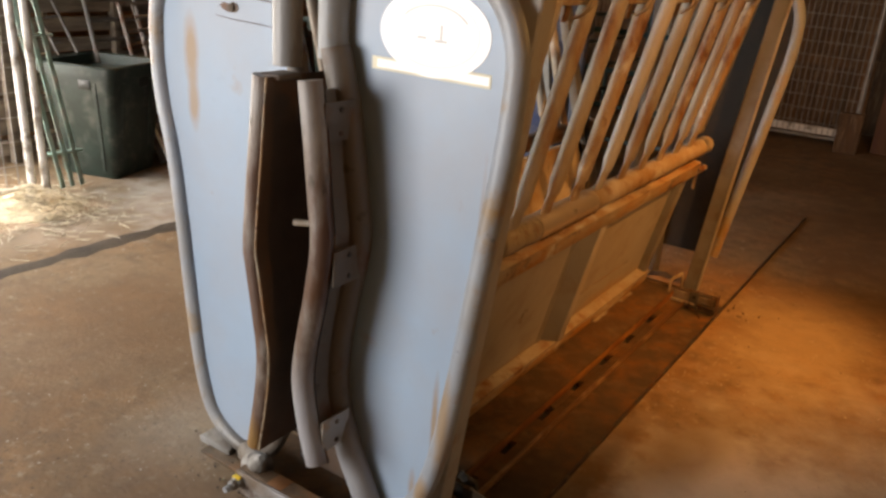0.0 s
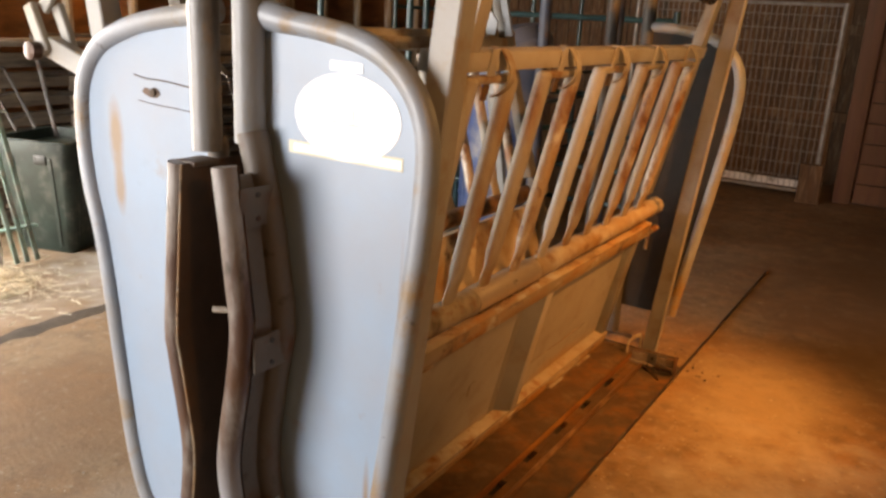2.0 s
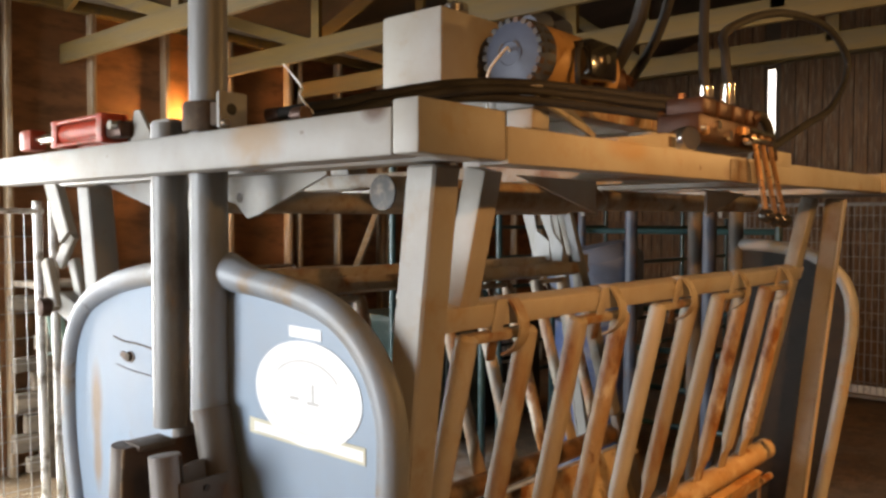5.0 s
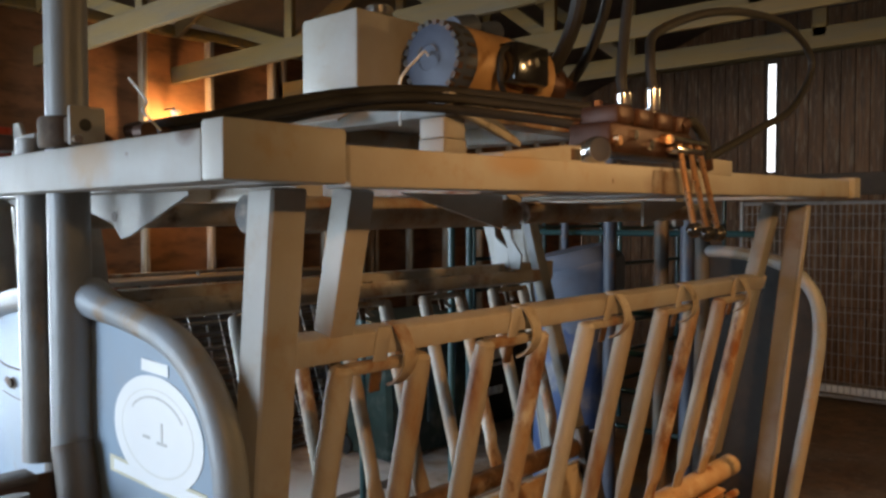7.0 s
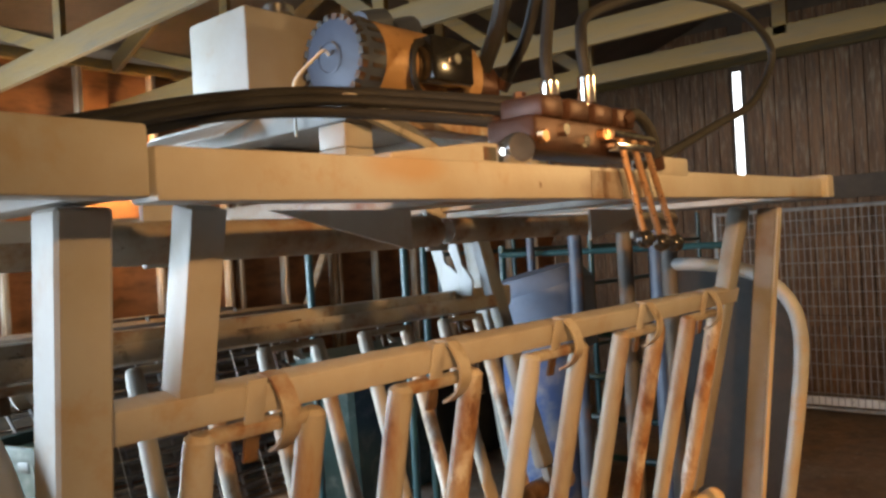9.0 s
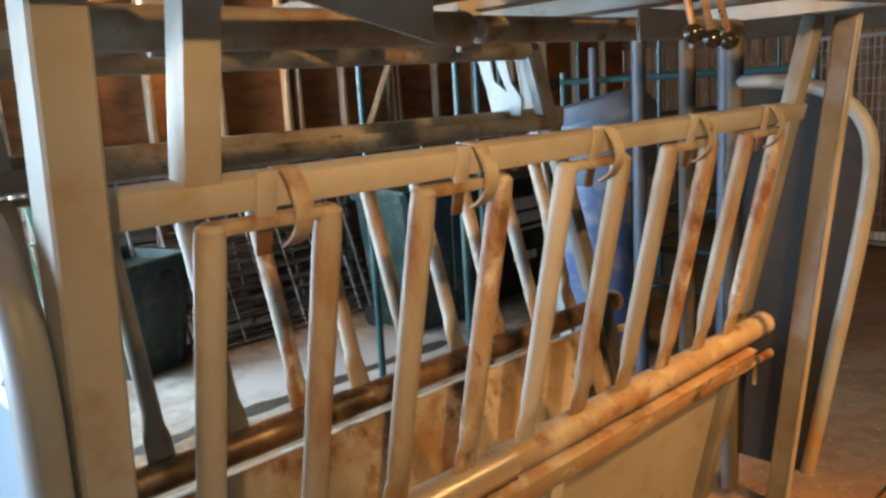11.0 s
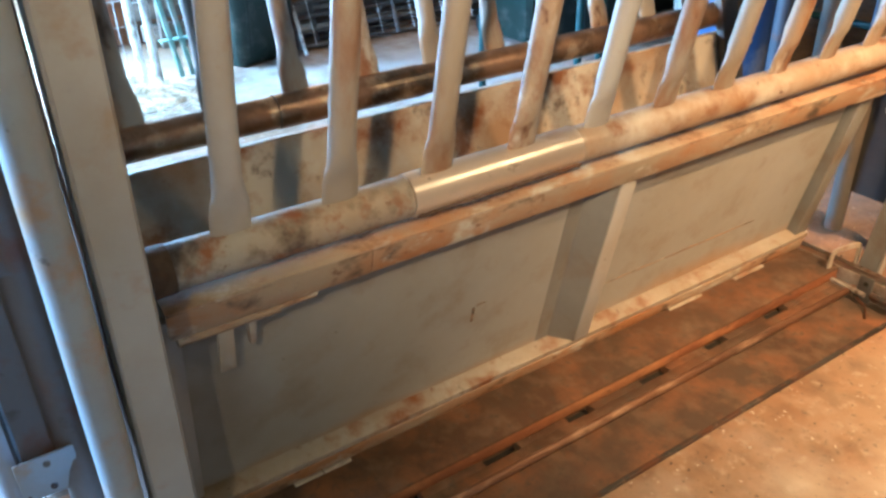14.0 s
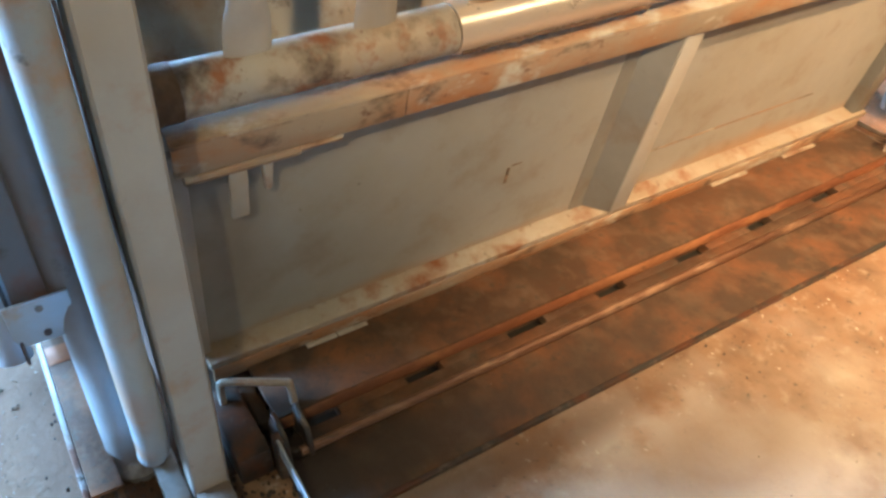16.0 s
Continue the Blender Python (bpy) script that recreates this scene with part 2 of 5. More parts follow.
# grey paint darkened to stand in for shade on faces the lamps miss
SHADED_GREY = mat("grey_primer", (0.175, 0.175, 0.165), 0.55, 0, 0.1, 4, 0.03, 60, [(DIRT, 7, 0.12, 2.0)])
GATE_TUBE = mat("blue_grey_tube_paint", (0.285, 0.32, 0.355), 0.42, 0.05, 0.08, 4, 0.03, 80, [(DUST, 3, 0.25, 2.5), (OCHRE, 6, 0.08, 1.6), (GRIME, 20, 0.025, 0.8)],
                stains_and_shading=[(OCHRE, (0.445, 0.17, 0.50), (0.03, 0.04, 0.18), 0.7), (OCHRE, (0.39, 0.17, 0.24), (0.03, 0.04, 0.06), 0.7), (GRIME, (0.27, 0.19, 0.06), (0.09, 0.1, 0.06), 0.8), (GRIME, (-0.36, 0.19, 0.05), (0.13, 0.1, 0.07), 0.8)])
PIPE_FRONT = mat("grimy_front_pipe_paint", (0.29, 0.275, 0.24), 0.48, 0, 0.10, 4, 0.05, 70,
                 [((0.24, 0.18, 0.11), 3.5, 0.35, 2.4), (GRIME, 7, 0.17, 1.1), (RUST, 15, 0.14, 1.2), (RUST2, 36, 0.05, 0.8)])
LIP_WORN = mat("worn_lip_paint", (0.29, 0.235, 0.165), 0.55, 0, 0.10, 4, 0.05, 70,
               [((0.27, 0.125, 0.042), 5, 0.46, 1.6), (GRIME, 11, 0.16, 0.9), ((0.38, 0.35, 0.29), 14, 0.10, 0.8), (RUST2, 30, 0.06, 0.8)], stretch=(1, 0.6, 1))

# grime and rust, plus the shade behind the bar darkened into the paint
NECK_WORN_SHADED = mat("grimy_grey_neck_paint", (0.105, 0.088, 0.074), 0.5, 0.05, 0.12, 4, 0.05, 60, [((0.11, 0.085, 0.065), 3, 0.42, 2.4), (RUST2, 8, 0.10, 1.4), (GRIME, 20, 0.05, 0.8)],
                stains_and_shading=[((0.25, 0.265, 0.285), (0.17, 0.14, 0.10), (0.16, 0.2, 0.30), 0.85), (GRIME, (0.23, 0.155, 0.06), (0.07, 0.1, 0.07), 0.8)])
BAR_BROWN = mat("brown_primer_bar_with_bare_streaks", (0.100, 0.050, 0.033), 0.45, 0.1, 0.15, 5, 0.05, 60, [((0.26, 0.235, 0.21), 5, 0.24, 1.2), (RUST2, 9, 0.14, 1.2), (GRIME, 22, 0.06, 0.8)], stretch=(1, 1, 0.35),
                stains_and_shading=[((0.30, 0.31, 0.33), (0.08, 0.03, 0.40), (0.12, 0.2, 0.24), 0.85), ((0.27, 0.26, 0.25), (-0.11, 0.03, 1.31), (0.06, 0.2, 0.07), 0.8), (OCHRE, (-0.13, 0.03, 0.27), (0.05, 0.2, 0.13), 0.6), ((0.27, 0.26, 0.25), (0.07, 0.03, 1.31), (0.07, 0.2, 0.12), 0.7)])
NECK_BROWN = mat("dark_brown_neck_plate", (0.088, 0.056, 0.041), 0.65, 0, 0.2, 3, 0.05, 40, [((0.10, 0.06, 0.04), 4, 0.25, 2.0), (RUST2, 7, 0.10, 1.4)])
FOOT_GRIMY = mat("mud_caked_foot_paint", (0.24, 0.235, 0.225), 0.6, 0, 0.15, 6, 0.10, 50, [((0.10, 0.075, 0.055), 5, 0.45, 2.0), (GRIME, 14, 0.18, 1.2)])
UPRIGHT = mat("scuffed_blue_grey_upright_paint", (0.235, 0.245, 0.25), 0.4, 0.05, 0.10, 3, 0.03, 80, [((0.17, 0.14, 0.11), 2.6, 0.28, 2.6), (GRIME, 6, 0.07, 1.6), (OCHRE, 8, 0.03, 1.4)], stretch=(1, 1, 0.4))
YELLOW = mat("yellow_marking_paint", (0.75, 0.50, 0.05), 0.5, 0, 0.1, 9, 0.02, 40)


# ---- mesh helpers ----
def part(name, bm, material, parent=None, label="", smooth=True, where=None):
    """Links a bmesh as one mesh object, under a thing or a part if one is given."""
    me = bpy.data.meshes.new(name)
    bm.to_mesh(me)
    bm.free()
    me.materials.append(material)
    if smooth:
        me.set_sharp_from_angle(angle=radians(35))
        for p in me.polygons:
            p.use_smooth = True
    ob = new(name, me)
    if where is not None:
        ob.matrix_basis = where
    if parent is not None:
        ob.parent = parent
        ob.matrix_parent_inverse = base_of(parent).inverted()
    if label:
        ob["label"] = label
    return ob


def base_of(ob):
    m = ob.matrix_basis.copy()
    while ob.parent:
        m = ob.parent.matrix_basis @ ob.matrix_parent_inverse @ m
        ob = ob.parent
    return m


def again(ob, m, parent):
    """One more object on the same mesh."""
    o = new(ob.name.split(".")[0], ob.data)
    o.matrix_basis = m
    o.parent = parent
    o.matrix_parent_inverse = base_of(parent).inverted()
    return o


def thing(name, at, label, category, group="", kind=""):
    e = new(name)
    e.empty_display_size = 0.1
    e.matrix_basis = Matrix.Translation(at)
    return tagged(e, label, category, group, kind)


def box(lo, hi, bevel=0.004, m=None, bm=None, seg=2):
    b = bmesh.new()
    size = [max(1e-4, h - l) for l, h in zip(lo, hi)]
    mid = [(h + l) / 2 for l, h in zip(lo, hi)]
    bmesh.ops.create_cube(b, size=1, matrix=Matrix.LocRotScale(mid, None, size))
    if bevel:
        bmesh.ops.bevel(b, geom=b.edges[:], offset=min(bevel, min(size) * 0.45), segments=seg, affect="EDGES", profile=0.5)
    if m is not None:
        bmesh.ops.transform(b, matrix=m, verts=b.verts)
    return merge(bm, b)


def merge(bm, b):
    if bm is None:
        return b
    me = bpy.data.meshes.new("tmp")
    b.to_mesh(me)
    b.free()
    bm.from_mesh(me)
    bpy.data.meshes.remove(me)
    return bm


def smooth_line(pts, n=6, closed=False):
    """A Catmull-Rom line through the points."""
    p = [Vector(q) for q in pts]
    out = []
    k = len(p)
    for i in range(k if closed else k - 1):
        a, b, c, d = (p[(i - 1) % k], p[i], p[(i + 1) % k], p[(i + 2) % k]) if closed else (p[max(i - 1, 0)], p[i], p[i + 1], p[min(i + 2, k - 1)])
        for j in range(n):
            t = j / n
            out.append(0.5 * ((2 * b) + (c - a) * t + (2 * a - 5 * b + 4 * c - d) * t * t + (3 * b - a - 3 * c + d) * t ** 3))
    if not closed:
        out.append(p[-1])
    return out


def sweep(pts, profile, bm=None, caps=True, scales=None, closed=False, up=None):
    """Sweeps a closed profile of (a, b) points along a line."""
    pts = [Vector(p) for p in pts]
    n, k = len(pts), len(profile)
    b = bmesh.new() if bm is None else bm
    rings = []
    normal = None
    for i, p in enumerate(pts):
        if closed:
            t = (pts[(i + 1) % n] - pts[i - 1]).normalized()
        else:
            t = (pts[min(i + 1, n - 1)] - pts[max(i - 1, 0)]).normalized()
        if normal is None or up is not None:
            ref = Vector(up) if up is not None else (Vector((0, 0, 1)) if abs(t.z) < 0.9 else Vector((0, 1, 0)))
            normal = (ref - t * ref.dot(t)).normalized()
        else:
            normal = (normal - t * normal.dot(t)).normalized()
        side = t.cross(normal)
        sa, sb = scales[i] if scales else (1, 1)
        rings.append([b.verts.new(p + side * (x * sa) + normal * (y * sb)) for x, y in profile])
    for i in range(n if closed else n - 1):
        r, s = rings[i], rings[(i + 1) % n]
        for j in range(k):
            b.faces.new((r[j], r[(j + 1) % k], s[(j + 1) % k], s[j]))
    if caps and not closed:
        b.faces.new(rings[0][::-1])
        b.faces.new(rings[-1])
    return b


def ring(r, seg=14):
    return [(r * math.cos(2 * math.pi * i / seg), r * math.sin(2 * math.pi * i / seg)) for i in range(seg)]


def rect(a, c, bev=0.004):
    x, y = a / 2, c / 2
    q = bev
    return [(x - q, -y), (x, -y + q), (x, y - q), (x - q, y), (-x + q, y), (-x, y - q), (-x, -y + q), (-x + q, -y)]


def tube(pts, r, seg=14, bm=None, closed=False, scales=None):
    return sweep(pts, ring(r, seg), bm, closed=closed, scales=scales)


def prism(outline, axis, lo, hi, bevel=0.0):
    """Extrudes an outline in the plane across the axis (0, 1 or 2) from lo to hi."""
    b = bmesh.new()

    def at(p, h):
        q = list(p)
        q.insert(axis, h)
        return b.verts.new(q)

    a, c = [at(p, lo) for p in outline], [at(p, hi) for p in outline]
    k = len(outline)
    for i in range(k):
        b.faces.new((a[i], a[(i + 1) % k], c[(i + 1) % k], c[i]))
    b.faces.new(a[::-1])
    b.faces.new(c)
    bmesh.ops.recalc_face_normals(b, faces=b.faces)
    if bevel:
        bmesh.ops.bevel(b, geom=b.edges[:], offset=bevel, segments=1, affect="EDGES")
    return b


def bolt(at, axis, r=0.012, h=0.012, bm=None, shank=0.0):
    """A hexagon head, on a shank if one is given."""
    b = bmesh.new()
    q = Vector(axis).to_track_quat("Z", "Y").to_matrix().to_4x4()
    bmesh.ops.create_cone(b, cap_ends=True, segments=6, radius1=r, radius2=r * 0.95, depth=h, matrix=Matrix.Translation(Vector(at) + Vector(axis) * h / 2) @ q)
    if shank:
        bmesh.ops.create_cone(b, cap_ends=True, segments=8, radius1=r * 0.5, radius2=r * 0.5, depth=shank, matrix=Matrix.Translation(Vector(at) + Vector(axis) * shank / 2) @ q)
    return merge(bm, b)


def turned(profile, at, seg=24, bm=None, axis=(0, 0, 1)):
    """A solid of revolution from (radius, height) points."""
    b = bmesh.new()
    q = Vector(axis).to_track_quat("Z", "Y").to_matrix().to_4x4()
    rings = []
    for r, z in profile:
        rings.append([b.verts.new((r * math.cos(2 * math.pi * i / seg), r * math.sin(2 * math.pi * i / seg), z)) for i in range(seg)])
    for a, c in zip(rings, rings[1:]):
        for i in range(seg):
            b.faces.new((a[i], a[(i + 1) % seg], c[(i + 1) % seg], c[i]))
    b.faces.new(rings[0][::-1])
    b.faces.new(rings[-1])
    bmesh.ops.transform(b, matrix=Matrix.Translation(at) @ q, verts=b.verts)
    return merge(bm, b)


# ---- the barn ----
PLY = mat("reddish_plywood", (0.27, 0.115, 0.048), 0.7, 0, 0.16, 2.0, 0.06, 30, [((0.12, 0.05, 0.02), 3, 0.22, 1.5)], stretch=(1, 1, 3), rand=0.12)
STUD = mat("pale_old_stud", (0.36, 0.24, 0.14), 0.75, 0, 0.15, 3, 0.06, 40, [((0.50, 0.45, 0.38), 7, 0.18, 1.5)], stretch=(4, 4, 0.5), rand=0.1)
RAFTER = mat("yellow_pine_rafter", (0.125, 0.068, 0.008), 0.75, 0, 0.16, 2, 0.05, 40, [((0.065, 0.042, 0.018), 4, 0.3, 2.0)], stretch=(0.4, 4, 4), rand=0.12)
ROOFWOOD = mat("dark_roof_boards", (0.075, 0.05, 0.032), 0.8, 0, 0.2, 2, 0.05, 30)
BOARD = mat("old_wall_board", (0.15, 0.072, 0.031), 0.8, 0, 0.2, 2.5, 0.08, 40, [((0.09, 0.05, 0.03), 4, 0.24, 1.5), ((0.23, 0.16, 0.10), 6, 0.15, 1.5)], stretch=(5, 5, 0.6), rand=0.22)
REDPOST = mat("red_brown_timber", (0.13, 0.055, 0.025), 0.7, 0, 0.18, 3, 0.06, 40, [((0.10, 0.035, 0.02), 6, 0.22, 1.5)], stretch=(4, 4, 0.5))
EARTH = mat("yard_earth", (0.30, 0.24, 0.17), 0.95, 0, 0.2, 0.8, 0.2, 20, [((0.20, 0.21, 0.10), 2, 0.22, 1.5)])

X0, X1, Y0, Y1, EAVE, RIDGE = -4.6, 4.4, -4.2, 9.3, 3.5, 5.2

g = bmesh.new()
bmesh.ops.create_grid(g, x_segments=40, y_segments=40, size=600)
for v in g.verts:
    v.co.z = -0.03
tagged(part("ground", g, EARTH, smooth=False), "bare dry earth and grass of the yard outside", "ground", kind="structure")
floor = tagged(part("floor", box((X0, Y0, -0.12), (X1, Y1, 0), 0), CONCRETE, smooth=False), "stained brown concrete barn floor with painted-in daylight and shade", "floor", kind="structure")

# left wall: plywood behind studs, open bay in front of y = 1.1
wall_left = tagged(part("wall_left", box((X0 - 0.03, 1.15, 0), (X0, Y1, EAVE), 0), PLY, smooth=False), "reddish plywood wall with exposed pale studs", "wall", kind="structure")
stud = part("stud", box((-0.0, -0.02, 0), (0.09, 0.02, EAVE), 0.003), STUD, wall_left, where=Matrix.Translation((X0 + 0.002, 1.2, 0)))
for y in (1.45, 2.06, 2.67, 3.28, 3.93, 4.05, 4.55, 5.15, 5.22, 5.75, 6.35, 6.95, 7.55, 8.15, 8.75):
    again(stud, Matrix.Translation((X0 + 0.002, y, 0)), wall_left)
part("top_plate", box((X0 + 0.002, 1.15, EAVE - 0.08), (X0 + 0.10, Y1, EAVE), 0.003), RAFTER, wall_left)
part("diagonal_brace", sweep([(X0 + 0.11, 4.72, 1.35), (X0 + 0.11, 5.35, 2.55)], rect(0.09, 0.03)), STUD, wall_left)
part("wall_header", box((X0 - 0.03, Y0, 2.75), (X0, 1.15, EAVE), 0), PLY, wall_left)
part("corner_post", box((X0 - 0.06, 1.0, 0), (X0 + 0.08, 1.15, 2.75), 0.006), STUD, wall_left)

# end wall: upright boards with one gap that lets daylight through
wall_end = tagged(part("wall_end", box((X0, Y1 + 0.03, 0), (-1.99, Y1 + 0.06, 5.3), 0), ROOFWOOD, smooth=False), "dark end wall of upright old boards with a bright gap", "wall", kind="structure")
part("wall_back", box((-1.89, Y1 + 0.03, 0), (X1, Y1 + 0.06, 5.3), 0), ROOFWOOD, wall_end, smooth=False)
part("wall_back", box((-1.99, Y1 + 0.03, 0), (-1.89, Y1 + 0.06, 2.45), 0), ROOFWOOD, wall_end, smooth=False)
part("wall_back", box((-1.99, Y1 + 0.03, 3.75), (-1.89, Y1 + 0.06, 5.3), 0), ROOFWOOD, wall_end, smooth=False)
SKYGLOW = mat("bright_hazy_sky", (0.8, 0.9, 1.0), 0.9, 0, 0, 4, 0, 30, emit=((0.80, 0.90, 1.0), 3.2))
tagged(part("sky_backdrop", box((-3.6, Y1 + 2.5, 1.6), (-0.6, Y1 + 2.52, 6.0), 0), SKYGLOW, smooth=False), "bright hazy daylight behind the gap in the boards", "backdrop", kind="structure")
rng = random.Random(4)
x = X0
while x < X1:
    w = rng.uniform(0.13, 0.19)
    if not (x < -1.89 and x + w > -1.99):
        part("plank", box((x + 0.004, Y1 - rng.uniform(0, 0.008), 0), (x + w - 0.004, Y1 + 0.028, 4.3), 0.003), BOARD, wall_end, smooth=False)
    x += w
part("plank", box((-1.975, Y1, 0), (-1.90, Y1 + 0.028, 2.44), 0.003), BOARD, wall_end, smooth=False)
for z in (0.75, 1.75):
    part("girt", box((X0, Y1 - 0.06, z), (X1, Y1 - 0.012, z + 0.12), 0.004), BOARD, wall_end, smooth=False)
part("girt", box((X0, Y1 - 0.07, 2.15), (X1, Y1 - 0.012, 2.40), 0.004), ROOFWOOD, wall_end, smooth=False)
part("top_plate", box((X0, Y1 - 0.10, 3.80), (X1, Y1 - 0.014, 3.95), 0.004), RAFTER, wall_end, smooth=False)

wall_right = tagged(part("wall_right", box((X1, Y0, 0), (X1 + 0.05, Y1, EAVE), 0), BOARD, smooth=False), "dark brown board wall of the barn", "wall", kind="structure")
wall_front = tagged(part("wall_front", box((-0.4, Y0 - 0.05, 0), (X1, Y0, 5.3), 0), BOARD, smooth=False), "board wall beside the wide open barn door", "wall", kind="structure")
part("wall_side", box((X0, Y0 - 0.05, 0), (-4.2, Y0, 5.3), 0), BOARD, wall_front, smooth=False)
part("wall_header", box((-4.2, Y0 - 0.05, 3.3), (-0.4, Y0, 5.3), 0), BOARD, wall_front, smooth=False)

# roof on trusses that span from side to side
mid = (X0 + X1) / 2
roof = tagged(part("ceiling", prism([(X0 - 0.3, EAVE), (mid, RIDGE), (X1 + 0.3, EAVE), (X1 + 0.3, EAVE + 0.06), (mid, RIDGE + 0.06), (X0 - 0.3, EAVE + 0.06)], 1, Y0 - 0.3, Y1 + 0.3), ROOFWOOD, smooth=False), "dark board underside of the barn roof", "ceiling", kind="structure")


def truss(y):
    t = thing("roof_truss", (mid, y, 3.0), "yellow pine roof truss with upright and slanting webs", "roof truss", "roof trusses")
    w = 0.04
    part("bottom_chord", box((X0 + 0.02, y - w / 2, 3.02), (X1 - 0.02, y + w / 2, 3.16), 0.003), RAFTER, t, smooth=False)
    for s in (-1, 1):
        a, c = Vector((X0 + 0.1 if s < 0 else X1 - 0.1, y, EAVE - 0.05)), Vector((mid, y, RIDGE - 0.1))
        part("top_chord", sweep([a, c], rect(0.04, 0.13)), RAFTER, t, smooth=False)
        for f in (0.35, 0.68):
            p = a.lerp(c, f)
            part("web", sweep([(p.x, y, 3.12), p], rect(0.09, 0.036), up=(0, 1, 0)), RAFTER, t, smooth=False)
            q = a.lerp(c, f - 0.3)
            part("web", sweep([(p.x, y + 0.04, 3.1), (q.x, y + 0.04, q.z)], rect(0.09, 0.036), up=(0, 1, 0)), RAFTER, t, smooth=False)
    part("king_post", box((mid - 0.045, y - 0.02, 3.1), (mid + 0.045, y + 0.02, RIDGE - 0.1), 0.003), RAFTER, t, smooth=False)


for y in (-3.65, -2.55, -1.45, -0.35, 0.75, 1.85, 2.95, 4.05, 5.15):
    truss(y)


# ---- the squeeze chute ----
chute = thing("squeeze_chute", (0, 1.5, 0), "beige-grey steel cattle squeeze chute with leaning barred sides and rust", "cattle chute")
BEAM_Z0, BEAM_Z1 = 1.935, 2.0


def lean_post(y0, y1, x_foot, slope, s, depth=0.07, top=BEAM_Z0):
    """A square post whose outer face leans outwards by the slope."""
    xo, xt = x_foot, x_foot + slope * top
    pts = [(xo - depth, 0), (xo, 0), (xt, top), (xt - depth, top)]
    return prism([(s * a, c) for a, c in pts], 1, y0, y1, 0.005)


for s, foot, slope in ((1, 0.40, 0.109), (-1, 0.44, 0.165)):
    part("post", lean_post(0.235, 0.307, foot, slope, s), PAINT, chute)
    # rear post in a shade-darkened grey, with a pale plate for its lamplit face
    post = part("post", lean_post(2.66, 2.694, foot + 0.020, slope, s, 0.070 if s > 0 else 0.056), SHADED_GREY, chute)
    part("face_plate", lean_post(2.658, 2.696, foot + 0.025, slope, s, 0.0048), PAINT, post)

# top frame
part("front_beam", box((-0.93, 0.082, 1.936), (0.658, 0.145, 2.012), 0.006), PAINT, chute)
part("cross_beam", box((-0.90, 0.243, 1.94), (0.655, 0.304, 2.004), 0.006), PAINT, chute)
part("end_block", box((0.659, 0.0815, 1.9375), (0.7145, 0.300, 2.0225), 0.005), PAINT, chute)
for s in (1, -1):
    xo = 0.713 if s > 0 else 0.86
    m = Matrix.Translation((s * xo, 0.3, 1.933)) @ pose(0, 0, 0, 0.75)
    part("side_beam", box((min(0, -s * 0.065), 0.008, 0), (max(0, -s * 0.065), 2.66, 0.066), 0.005, m), PAINT, chute)
part("rear_beam", box((-0.86, 2.90, 1.965), (0.735, 2.975, 2.045), 0.006), PAINT, chute)
part("cross_beam", box((-0.80, 1.25, 1.945), (0.65, 1.31, 1.995), 0.005), PAINT, chute)
part("cross_beam", box((-0.80, 2.05, 1.955), (0.65, 2.11, 2.005), 0.005), PAINT, chute)
# triangular gussets under the front beam
for outline in ([(-0.42, 1.939), (-0.70, 1.939), (-0.42, 1.868)], [(-0.20, 1.939), (-0.20, 1.908), (-0.06, 1.876), (-0.017, 1.843), (0.022, 1.850), (0.26, 1.932), (0.26, 1.939)]):
    gusset = part("gusset", prism(outline, 1, 0.292, 0.300), PAINT, chute)
part("gusset_hole", turned([(0.012, 0), (0.012, 0.001)], (-0.045, 0.2915, 1.890), 12, axis=(0, -1, 0)), DARK_STEEL, gusset)
for y0, y1 in ((0.95, 0.62), (1.62, 1.95)):
    part("gusset", prism([(y0, 1.938), (y1, 1.938), (y0, 1.86)], 0, 0.50, 0.508), PAINT, chute)
# long torque tubes under the top frame
part("torque_tube", tube([(0.36, 0.36, 1.895), (0.36, 1.18, 1.90)], 0.036), PAINT_WORN, chute)
part("tube_cap", tube([(0.36, 0.354, 1.895), (0.36, 0.3595, 1.895)], 0.037), DARK_STEEL, chute)
part("torque_tube", tube([(0.36, 1.22, 1.90), (0.36, 2.4, 1.91)], 0.030), PAINT_WORN, chute)
part("torque_tube", tube([(-0.50, 0.42, 1.895), (-0.50, 2.4, 1.91)], 0.036), PAINT_WORN, chute)
for y in (0.50, 1.20, 2.2):
    part("tube_bracket", box((0.31, y, 1.855), (0.325, y + 0.07, 1.97), 0.003, pose(0, 0, 0, 0, 0, 0)), PAINT, chute)


